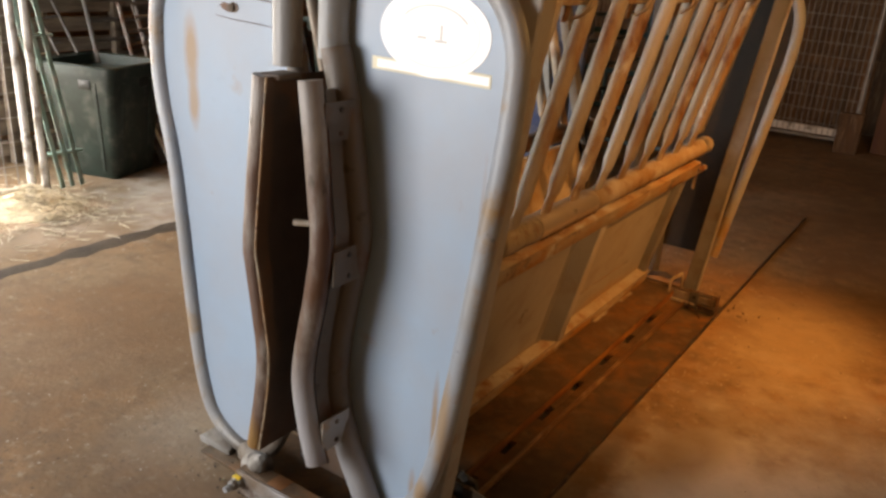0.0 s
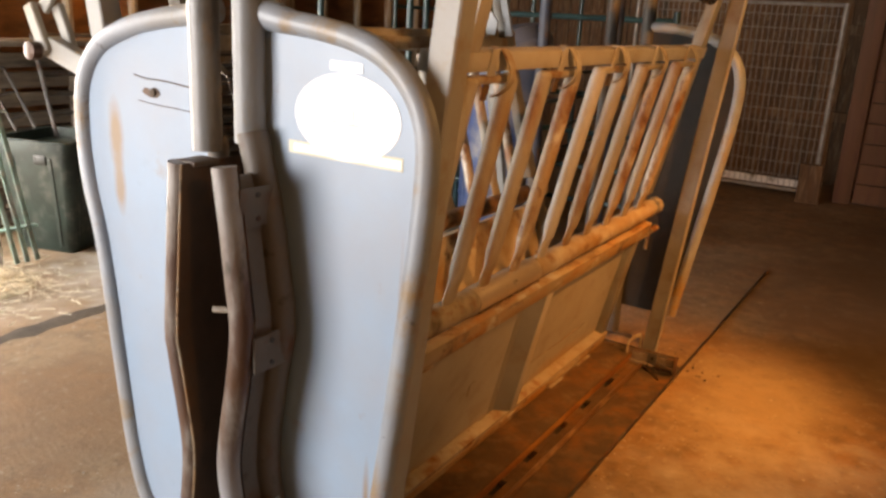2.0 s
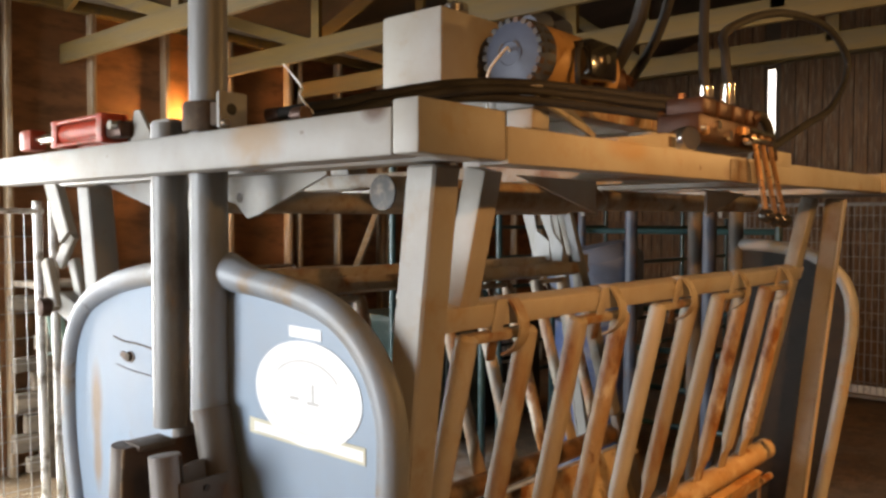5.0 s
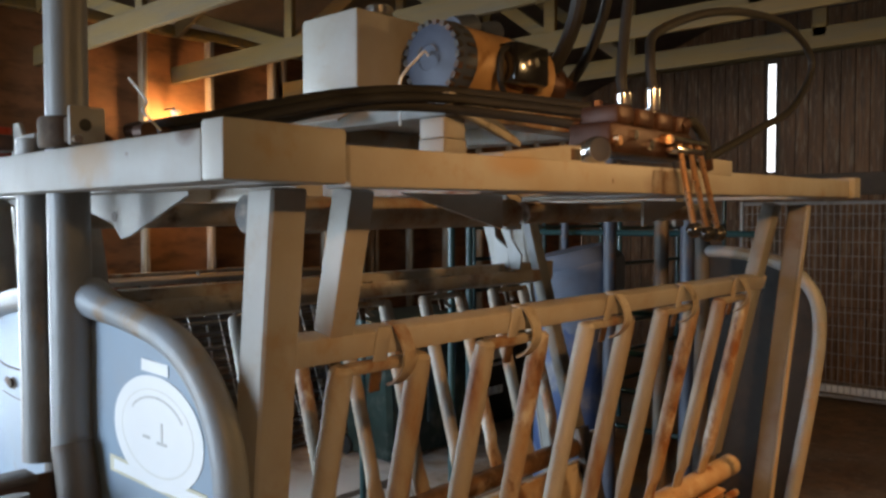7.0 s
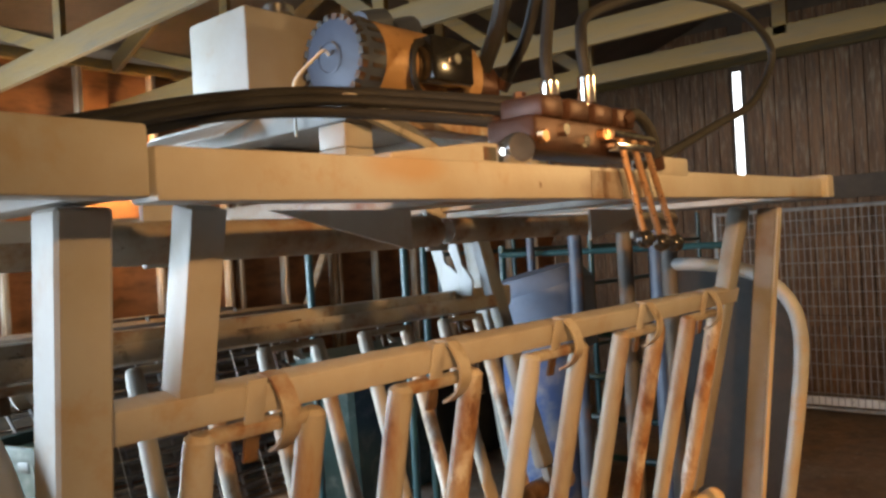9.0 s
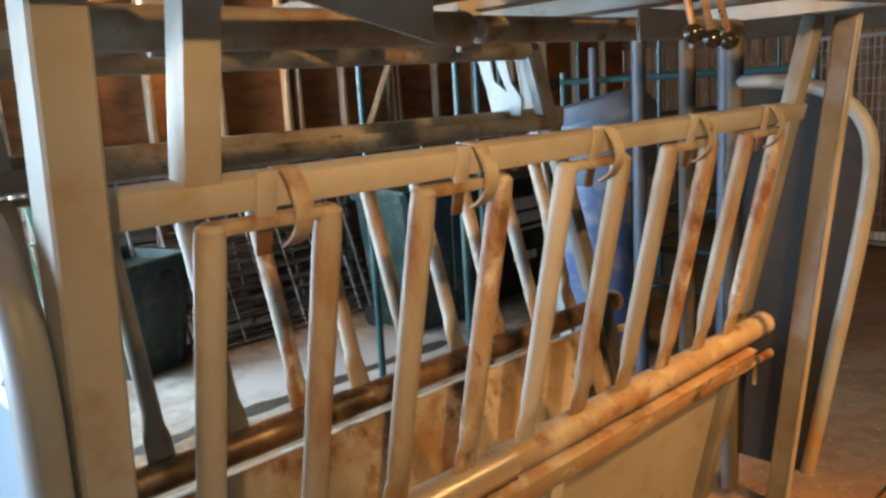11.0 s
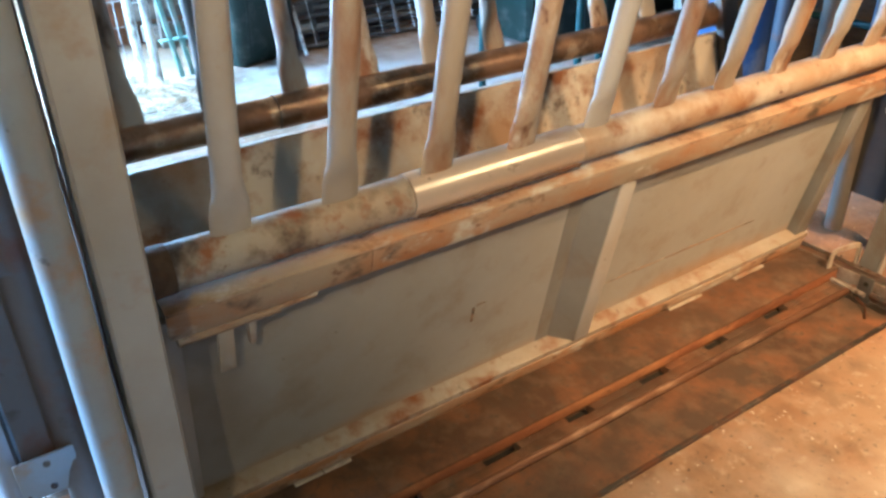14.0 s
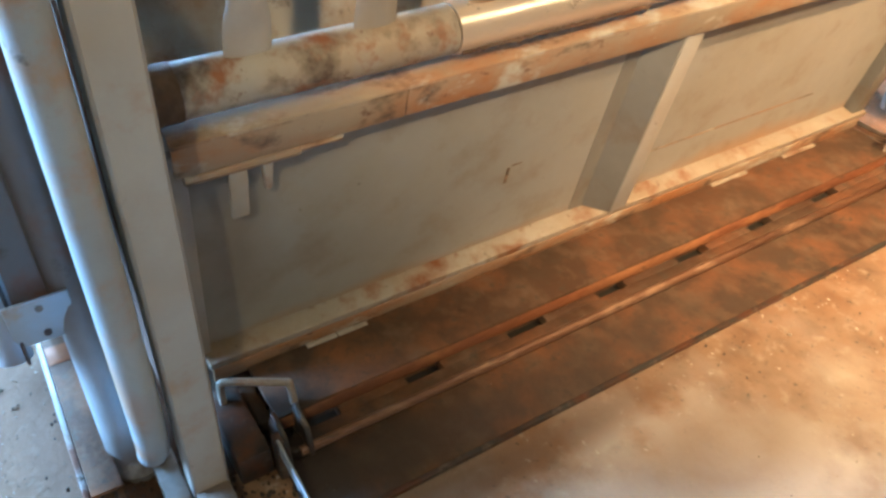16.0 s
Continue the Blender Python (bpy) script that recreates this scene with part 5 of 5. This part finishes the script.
POSTBLUE = mat("dark_blue_steel_post", (0.045, 0.058, 0.085), 0.5, 0.1, 0.15, 5, 0.03, 50, [(RUST2, 7, 0.1, 1.5)])
BLUEGREY = mat("blue_grey_metal", (0.11, 0.14, 0.20), 0.5, 0.1, 0.12, 4, 0.03, 50)


def bulb(at, out, label):
    """A bare bulb in a porcelain holder at the end of a drop or a wall bracket."""
    t = thing("bare_bulb_lamp", at, label, "lamp", "bare bulbs")
    p = Vector(at)
    part("glass_bulb", turned([(0.014, 0.05), (0.018, 0.04), (0.040, 0.015), (0.047, -0.015), (0.036, -0.045), (0.008, -0.06)], p, 18), GLOW, t).visible_shadow = False
    part("holder", turned([(0.018, 0.04), (0.03, 0.05), (0.03, 0.085), (0.04, 0.10), (0.04, 0.115)], p, 18), PORCELAIN, t)
    part("bracket", tube([p + Vector((0, 0, 0.11)), p + Vector((0, 0, 0.14)), p + Vector(out)], 0.010, 8), DARK_STEEL, t)
    return t


# assumed fixtures for the two unseen bulbs, hung from the trusses
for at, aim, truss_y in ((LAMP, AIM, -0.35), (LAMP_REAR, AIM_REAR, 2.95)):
    shaded = bulb(at, (0, truss_y - at[1], 3.02 - at[2]), "unseen bulb under a dark enamel shade hung from the truss")
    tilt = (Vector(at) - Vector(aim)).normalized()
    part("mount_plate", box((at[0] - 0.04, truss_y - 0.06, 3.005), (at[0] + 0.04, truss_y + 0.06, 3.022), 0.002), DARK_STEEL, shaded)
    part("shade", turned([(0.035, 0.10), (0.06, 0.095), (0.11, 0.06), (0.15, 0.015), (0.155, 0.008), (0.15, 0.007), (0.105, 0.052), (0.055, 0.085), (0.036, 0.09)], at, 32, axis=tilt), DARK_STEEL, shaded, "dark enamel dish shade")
bulb(BULB, (-0.17, 0, 0.14), "bare glowing bulb on a bracket on the plywood wall")


def wheelie_bin(x, y, w, d, h, label):
    b = thing("wheelie_bin", (x, y, 0), label, "bin")
    o = bmesh.new()
    rows = []
    for z, f in ((0.03, 0.80), (0.10, 0.83), (h * 0.9, 0.98), (h * 0.9, 1.04), (h * 0.96, 1.06)):
        r = 0.035
        rows.append([o.verts.new((x + sx * (d / 2 * f - ax), y + sy * (w / 2 * f - ay), z)) for sx, sy, ax, ay in ((1, -1, r, 0), (1, -1, 0, r), (1, 1, 0, r), (1, 1, r, 0), (-1, 1, r, 0), (-1, 1, 0, r), (-1, -1, 0, r), (-1, -1, r, 0))])
    for a, c in zip(rows, rows[1:]):
        for i in range(8):
            o.faces.new((a[i], a[(i + 1) % 8], c[(i + 1) % 8], c[i]))
    o.faces.new(rows[0][::-1])
    o.faces.new(rows[-1])
    bmesh.ops.recalc_face_normals(o, faces=o.faces)
    part("body", o, BIN, b)
    part("lid", prism([(x - d * 0.55, h * 0.96), (x + d * 0.56, h * 0.955), (x + d * 0.56, h * 0.98), (x + d * 0.2, h * 1.0), (x - d * 0.4, h * 1.01), (x - d * 0.55, h * 0.99)], 1, y - w * 0.54, y + w * 0.54, 0.006), BIN, b)
    part("handle", tube([(x - d * 0.6, y - w * 0.4, h * 0.95), (x - d * 0.6, y + w * 0.4, h * 0.95)], 0.016, 10), BIN, b)
    for s in (-1, 1):
        part("wheel", turned([(0.05, -0.02), (0.075, -0.02), (0.08, -0.012), (0.08, 0.012), (0.075, 0.02), (0.05, 0.02)], (x - d * 0.42, y + s * w * 0.42, 0.08), 18, axis=(0, 1, 0)), RUBBER, b)
    part("front_rib", box((x + d * 0.45, y - 0.05, h * 0.25), (x + d * 0.49, y + 0.05, h * 0.82), 0.01, None), BIN, b)
    return b


# tapered square bin beside the wire gate
def square_bin(x, y, w, h, turn, label):
    b = thing("plastic_bin", (x, y, 0), label, "bin")
    m = Matrix.Translation((x, y, 0)) @ pose(0, 0, 0, 0, 0, turn)

    def shell(rows):
        o = bmesh.new()
        rings = []
        for half, z, r in rows:
            pts = []
            for cx_, cy_, a0 in ((1, 1, 0), (-1, 1, 90), (-1, -1, 180), (1, -1, 270)):
                for k in range(4):
                    a = radians(a0 + 30 * k)
                    pts.append(o.verts.new((cx_ * (half - r) + r * math.cos(a), cy_ * (half - r) + r * math.sin(a), z)))
            rings.append(pts)
        for a, c in zip(rings, rings[1:]):
            for k in range(16):
                o.faces.new((a[k], a[(k + 1) % 16], c[(k + 1) % 16], c[k]))
        o.faces.new(rings[0][::-1])
        o.faces.new(rings[-1])
        bmesh.ops.recalc_face_normals(o, faces=o.faces)
        bmesh.ops.transform(o, matrix=m, verts=o.verts)
        return o

    part("body", shell([(w * 0.37, 0.004, 0.04), (w * 0.39, 0.03, 0.05), (w * 0.48, h - 0.07, 0.05), (w * 0.455, h - 0.07, 0.05), (w * 0.37, 0.05, 0.04)]), BIN, b)
    rim = part("rim", shell([(w * 0.48, h - 0.075, 0.05), (w * 0.54, h - 0.07, 0.06), (w * 0.545, h - 0.01, 0.06), (w * 0.53, h, 0.06), (w * 0.46, h - 0.004, 0.05), (w * 0.455, h - 0.09, 0.05)]), BIN, b)
    for k in range(2):
        g = box((w * 0.12 - 0.05, -w * 0.487, h - 0.17), (w * 0.12 + 0.05, -w * 0.452, h - 0.10), 0.012, m @ pose(0, 0, 0, 0, 0, 90 * k))
        part("grip_hole", g, BLACKBAG, rim)
    for k in range(4):
        for q in (-0.25, 0.25):
            g = sweep([(w * q, -w * 0.392, 0.06), (w * q, -w * 0.472, h - 0.12)], rect(0.03, 0.016))
            bmesh.ops.transform(g, matrix=m @ pose(0, 0, 0, 0, 0, 90 * k), verts=g.verts)
            part("rib", g, BIN, b)
    return b


square_bin(-3.78, 2.02, 0.60, 0.80, 18, "dark green tapered square plastic bin beside the wire gate")
wheelie_bin(-2.95, 4.08, 1.02, 0.62, 1.12, "large dark green plastic bin by the fence panels")

# wire gate at the open bay
gate = thing("wire_gate", (-3.42, 0.4, 0), "white wire mesh gate with a double pipe post", "wire gate", "wire gates")
for y in (1.31, 1.22):
    part("gate_post", tube([(-3.40, y, 0.0), (-3.42, y - 0.03, 1.96)], 0.025, 10), WHITEPIPE, gate)
for z in (0.10, 1.90):
    part("gate_rail", tube([(-3.41, 1.22, z), (-3.44, -1.2, z)], 0.016, 8), WHITEPIPE, gate)
for i in range(30):
    part("wire", tube([(-3.41, 1.14 - i * 0.078, 0.10), (-3.43, 1.12 - i * 0.078, 1.90)], 0.0035, 5), WIRE, gate)
for i in range(11):
    part("wire", tube([(-3.415, 1.2, 0.25 + i * 0.15), (-3.435, -1.2, 0.25 + i * 0.15)], 0.003, 5), WIRE, gate)

# faded slatted panel leaning between gate and bin
slat = thing("slatted_panel", (-3.55, 1.45, 0), "faded green slatted panel leaning beside the bin", "slatted panel")
for i in range(3):
    y = 1.38 + 0.07 * i
    part("slat", sweep([(-3.50, y + 0.10, 0.02), (-3.62, y - 0.05, 1.28)], rect(0.034, 0.012), up=(1, 0, 0)), GREENSLAT, slat)
for f in (0.2, 0.8):
    part("batten", sweep([(-3.50 - 0.12 * f - 0.012, 1.42 - 0.15 * f, 1.26 * f), (-3.50 - 0.12 * f - 0.012, 1.68 - 0.15 * f, 1.26 * f)], rect(0.05, 0.014), up=(0, 0, 1)), GREENSLAT, slat)

# stacked boards along the left wall
rng = random.Random(12)
stack = thing("board_stack", (-4.3, 2.6, 0), "stack of old grey brown boards on edge along the wall", "timber stack")
for i in range(9):
    z = 0.05 + i * 0.145
    j = rng.uniform(-0.03, 0.03)
    part("board", box((-4.44 + j, 1.5 + rng.uniform(-0.2, 0.1), z), (-4.40 + j + 0.03, 4.6 + rng.uniform(-0.4, 0.3), z + rng.uniform(0.10, 0.135)), 0.004), OLDWOOD, stack)
for y in (1.6, 2.5, 3.4, 4.3):
    part("stake", box((-4.36, y, 0), (-4.30, y + 0.06, 1.38), 0.004), OLDWOOD, stack)
part("board", box((-4.5, 1.45, 1.38), (-4.1, 4.5, 1.42), 0.004), OLDWOOD, stack)

# old metal gates leaning on the stack
for k, (x0, y0, y1, n, h) in enumerate(((-3.62, 2.35, 3.95, 13, 1.12), (-3.75, 2.55, 4.3, 12, 1.28), (-3.9, 2.2, 3.8, 11, 1.42))):
    gt = thing("pipe_gate", (x0, (y0 + y1) / 2, 0), "old grey pipe gate with many bars leaning on the boards", "pipe gate", "leaning gates")
    for i in range(n):
        f = i / (n - 1)
        x, z = x0 - 0.42 * f, 0.03 + h * f
        part("gate_bar", tube([(x, y0, z), (x + rng.uniform(-0.01, 0.01), y1, z + rng.uniform(-0.01, 0.01))], 0.015, 8), GREYBAR, gt)
    for y in (y0, (y0 + y1) / 2, y1):
        part("gate_stile", tube([(x0 + 0.02, y, 0.02), (x0 - 0.40, y, 0.03 + h)], 0.017, 8), GREYBAR, gt)
    if k == 0:
        for i in range(6):
            y = y0 + 0.12 + i * 0.27
            part("wire", tube([(x0 + 0.035, y, 0.04), (x0 - 0.385, y - 0.02, 0.03 + h)], 0.0040, 5), WHITEPIPE, gt)
        for i in range(n):
            f = i / (n - 1)
            part("bar_end", tube([(x0 - 0.42 * f, y1 + 0.001, 0.03 + h * f), (x0 - 0.42 * f, y1 + 0.05, 0.03 + h * f)], 0.0165, 8), WHITEPIPE, gt)
        part("skid", tube([(x0 + 0.16, y0 - 0.02, 0.018), (x0 - 0.1, y0 + 0.02, 0.30)], 0.014, 8), WHITEPIPE, gt)

# narrow steel ladder frame with a round end, leaning behind the bin
fr = thing("ladder_frame", (-4.0, 2.15, 0), "narrow steel ladder frame with a round end behind the bin", "ladder")
rail_line = smooth_line([(-3.98, 2.32, 0.02), (-4.16, 2.10, 0.75), (-4.26, 1.97, 1.17), (-4.27, 1.93, 1.22), (-4.27, 1.86, 1.215), (-4.26, 1.83, 1.15), (-4.16, 1.95, 0.75), (-3.98, 2.17, 0.02)], 6)
part("rail", tube(rail_line, 0.012, 10), GREYBAR, fr)
for f in (0.25, 0.5, 0.75, 0.9):
    a, c = Vector((-3.98, 2.32, 0.02)).lerp(Vector((-4.26, 1.97, 1.17)), f), Vector((-3.98, 2.17, 0.02)).lerp(Vector((-4.26, 1.83, 1.15)), f)
    part("rung", tube([a, c], 0.008, 8), GREYBAR, fr)

# dark green fence panels by the left wall
def fence(y0, y1, x, zs, posts, top):
    f = thing("fence_panel", (x, (y0 + y1) / 2, 0), "dark green pipe fence panel by the wall", "fence panel", "fence panels")
    for y in posts:
        part("fence_post", tube([(x, y, 0), (x, y, top)], 0.024, 12), TEALPIPE, f)
    for z in zs:
        part("fence_rail", tube([(x, y0, z), (x, y1, z)], 0.019, 10), TEALPIPE, f)


for x, y, top in ((-1.96, 2.72, 2.35), (-1.42, 2.93, 2.30), (-1.36, 3.02, 2.05)):
    tagged(part("pipe_post", tube([(x, y, 0), (x, y, top)], 0.021, 14), TEALPIPE), "dark green steel pipe post beside the chute", "post", "green posts")
fence(5.3, 7.6, -3.25, (0.3, 0.6, 0.9, 1.2, 1.5, 1.8), (5.3, 6.46, 7.6), 2.5)
fence(6.2, 8.6, -2.2, (0.35, 0.62, 0.90, 1.18, 1.46, 1.80), (6.2, 7.4, 8.6), 2.1)

# black feed bag with white writing (bars)
bag = thing("feed_bag", (-3.05, 5.2, 0), "filled black plastic feed bag with white writing", "feed bag")
o = bmesh.new()
bmesh.ops.create_cube(o, size=1, matrix=Matrix.LocRotScale((-3.1, 5.22, 0.50), None, (0.42, 0.95, 1.0)))
bmesh.ops.subdivide_edges(o, edges=o.edges[:], cuts=5, use_grid_fill=True)
for v in o.verts:
    d = v.co - Vector((-3.1, 5.22, 0.5))
    v.co += noise.noise_vector(v.co * 4) * 0.03
    v.co.x += 0.05 * math.cos(d.y * 3) * math.cos(d.z * 3) * (1 if d.x > 0 else -1)
    v.co.z = max(v.co.z, 0.003)
part("sack", o, BLACKBAG, bag)
for z, h, runs in ((0.74, 0.10, ((4.98, 0.05), (5.05, 0.05), (5.12, 0.025), (5.165, 0.06), (5.25, 0.04))), (0.62, 0.09, ((4.96, 0.055), (5.03, 0.05), (5.10, 0.055), (5.17, 0.05), (5.24, 0.05))), (0.56, 0.02, ((4.98, 0.34),)), (0.30, 0.07, ((4.95, 0.05), (5.02, 0.05), (5.09, 0.05), (5.16, 0.05)))):
    for y, w in runs:
        part("print_bar", box((-2.865, y, z), (-2.825, y + w, z + h), 0.002), INK, bag)

# blue drum and blue-grey posts behind the chute
drum = thing("plastic_drum", (-1.45, 4.15, 0), "blue plastic drum with a dented grey lower half", "drum", "drums")
part("drum_shell", turned([(0.26, 0.0), (0.285, 0.03), (0.29, 0.25), (0.30, 0.27), (0.29, 0.29), (0.29, 0.62), (0.30, 0.64), (0.29, 0.66), (0.285, 0.88), (0.26, 0.92)], (-1.75, 4.75, 0), 32), BLUE, drum)
tub = thing("feed_tub", (-1.45, 4.15, 0.9), "wide blue-grey plastic tub upside down on a stand", "tub")
part("tub_shell", turned([(0.18, 0.10), (0.30, 0.08), (0.34, 0.0), (0.36, -0.02), (0.36, -0.06), (0.30, -0.30), (0.27, -0.45)], (-1.40, 4.15, 1.58), 32, axis=(-0.20, -0.12, 1)), BLUEGREY, tub)
part("tub_stand", turned([(0.25, 0.0), (0.26, 0.02), (0.25, 1.15)], (-1.40, 4.15, 0), 28), BLUE, tub)
for x, y, r, top in ((-1.02, 4.02, 0.042, 2.3), (-0.50, 4.05, 0.045, 1.95), (-1.75, 4.6, 0.03, 2.0)):
    tagged(part("pipe_post", tube([(x, y, 0), (x, y, top)], r, 16), POSTBLUE), "blue-grey round steel post behind the chute", "post", "alley posts")
alley = thing("alley_rails", (-0.8, 4.05, 0), "dark pipe rails of the alley behind the chute", "pipe rails")
for z in (0.35, 0.62, 0.9, 1.2, 1.78):
    part("rail", tube([(-2.1, 4.7, z), (-1.0, 4.7, z), (-0.3, 4.75, z)], 0.022, 10), TEALPIPE, alley)
for x in (-2.1, -0.3):
    part("rail_post", tube([(x, 4.72, 0), (x, 4.72, 1.85)], 0.025, 10), TEALPIPE, alley)

# wire panel in front of the end wall
wp = thing("mesh_fence", (-0.3, 8.0, 0), "galvanised wire mesh fence standing before the end wall", "mesh fence")
for x in (-1.75, 0.42):
    part("panel_post", tube([(x, 8.0, 0.0), (x, 8.0, 2.06)], 0.024, 10), WIRE, wp)
for z in (0.10, 2.04):
    part("panel_rail", tube([(-1.75, 8.0, z), (0.42, 8.0, z)], 0.018, 8), WIRE, wp)
for i in range(36):
    part("wire", tube([(-1.70 + i * 0.0585, 8.0, 0.10), (-1.70 + i * 0.0585, 8.0, 2.04)], 0.0045, 5), WIRE, wp)
for i in range(13):
    part("wire", tube([(-1.75, 8.0, 0.25 + i * 0.14), (0.42, 8.0, 0.25 + i * 0.14)], 0.004, 5), WIRE, wp)
tagged(part("sill_board", box((-1.6, 8.06, 0.12), (0.36, 8.11, 0.20), 0.006), WHITEPIPE), "pale weathered board along the foot of the wire panel", "board")
tagged(part("wood_block", box((0.27, 7.86, 0.0), (0.50, 7.94, 0.42), 0.008), BOARD), "short plank end leaning on the wire panel post", "board")
tagged(part("timber_post", box((0.60, 8.15, 0.0), (0.78, 8.33, 3.4), 0.01), REDPOST), "red-brown square timber post of the barn", "post")
wall_part = thing("partition", (2.5, 8.23, 0), "dark red-brown partition of level boards beside the post", "partition")
rng = random.Random(31)
for i in range(14):
    z = 0.02 + i * 0.215
    part("plank", box((0.79, 8.20 + rng.uniform(0, 0.012), z), (4.35, 8.25, z + 0.205), 0.004), REDPOST, wall_part, smooth=False)
part("plank_backing", box((0.79, 8.251, 0.0), (4.35, 8.265, 3.03), 0), ROOFWOOD, wall_part, smooth=False)
tagged(part("prop", sweep([(1.15, 7.6, 0.0), (1.9, 8.15, 0.75)], rect(0.05, 0.05)), BOARD), "slanting timber prop against the partition", "prop")

# straw by the gate
st = bmesh.new()
rng = random.Random(5)
for i in range(1500):
    a, r = rng.uniform(0, 2 * math.pi), abs(rng.gauss(0, 0.30))
    x, y = -3.25 + r * math.cos(a), 1.12 + r * 0.9 * math.sin(a)
    h = max(0.0, 0.16 * (1 - r / 0.4))
    z = rng.uniform(0.004, 0.012 + h)
    d = Vector((rng.uniform(-1, 1), rng.uniform(-1, 1), rng.uniform(-0.15, 0.3) * (1 if h else 0))).normalized() * rng.uniform(0.02, 0.05)
    c = Vector((x, y, z + 0.004))
    n = d.cross(Vector((0, 0, 1))).normalized() * 0.0022
    up = Vector((0, 0, 0.0025))
    v = [st.verts.new(p) for p in (c - d - n, c - d + n, c - d + up, c + d - n, c + d + n, c + d + up)]
    for f in ((0, 1, 2), (3, 5, 4), (0, 3, 4, 1), (1, 4, 5, 2), (2, 5, 3, 0)):
        st.faces.new([v[j] for j in f])
o = bmesh.new()
bmesh.ops.create_uvsphere(o, u_segments=20, v_segments=10, radius=1, matrix=Matrix.LocRotScale((-3.28, 1.14, -0.02), None, (0.30, 0.30, 0.09)))
merge(st, o)
tagged(part("straw", st, STRAW, smooth=False), "loose heap of dry yellow straw on the floor", "straw", kind="stuff")

# dirt-filled joint in the floor towards the open bay
rng = random.Random(21)
j = bmesh.new()
rows = []
for i in range(60):
    y = -2.2 + i * 0.1
    x = -2.44 + 0.006 * math.sin(i * 0.7) + rng.uniform(-0.008, 0.008)
    w = 0.055 + rng.uniform(-0.02, 0.03)
    rows.append([j.verts.new((x - w, y, 0.0005)), j.verts.new((x, y, 0.006)), j.verts.new((x + w, y, 0.0005))])
for a, c in zip(rows, rows[1:]):
    for k in range(2):
        j.faces.new((a[k], a[k + 1], c[k + 1], c[k]))
MUCK = mat("black_brown_muck", (0.06, 0.043, 0.03), 0.9, 0, 0.2, 6, 0.2, 40)
part("joint_dirt", j, MUCK, floor)

# grit and small clods round the foot of the head gate
g = bmesh.new()
for i in range(1500):
    if i < 900:
        x, y = rng.gauss(-0.25, 0.45), rng.gauss(-0.05, 0.30)
    else:
        x, y = rng.uniform(-2.0, 1.6), rng.uniform(-1.0, 2.6)
    if -0.58 < x < 0.60 and y > 0.10:
        continue
    r = rng.uniform(0.0008, 0.0024) * (2.2 if rng.random() < 0.04 else 1)
    m = Matrix.Translation((x, y, r * 0.5)) @ pose(0, 0, 0, rng.uniform(0, 90), rng.uniform(0, 90), 0)
    bmesh.ops.create_icosphere(g, subdivisions=1, radius=r, matrix=m @ Matrix.Diagonal((1, rng.uniform(0.6, 1.4), 0.7, 1)))
GRIT = mat("grey_brown_grit", (0.13, 0.10, 0.07), 0.9, 0, 0.2, 9, 0.1, 60, [((0.42, 0.38, 0.32), 6, 0.30, 0.5), (GRIME, 9, 0.25, 0.5)])
tagged(part("grit", g, GRIT, smooth=False), "scattered grit and small dirt clods on the concrete", "grit", kind="stuff")

# dark trodden muck and clods round the posts' feet
m = bmesh.new()
for cx, cy, sx_, sy_, n in ((0.27, 0.17, 0.06, 0.05, 160), (0.30, 0.36, 0.08, 0.05, 120), (-0.35, 0.14, 0.10, 0.04, 60), (0.45, 2.72, 0.14, 0.06, 90), (0.10, 0.09, 0.20, 0.03, 110), (0.30, 0.12, 0.07, 0.05, 130), (0.47, 0.36, 0.06, 0.04, 90)):
    for i in range(n):
        r = rng.uniform(0.0015, 0.0055)
        p = Matrix.Translation((rng.gauss(cx, sx_), rng.gauss(cy, sy_), r * 0.5 + rng.uniform(0, 0.012))) @ pose(0, 0, 0, rng.uniform(0, 90), rng.uniform(0, 90), 0)
        bmesh.ops.create_icosphere(m, subdivisions=1, radius=r, matrix=p @ Matrix.Diagonal((1.3, rng.uniform(0.6, 1.2), 0.7, 1)))
tagged(part("muck", m, MUCK, smooth=False), "dark dried muck and clods round the feet of the chute", "dirt", kind="stuff")
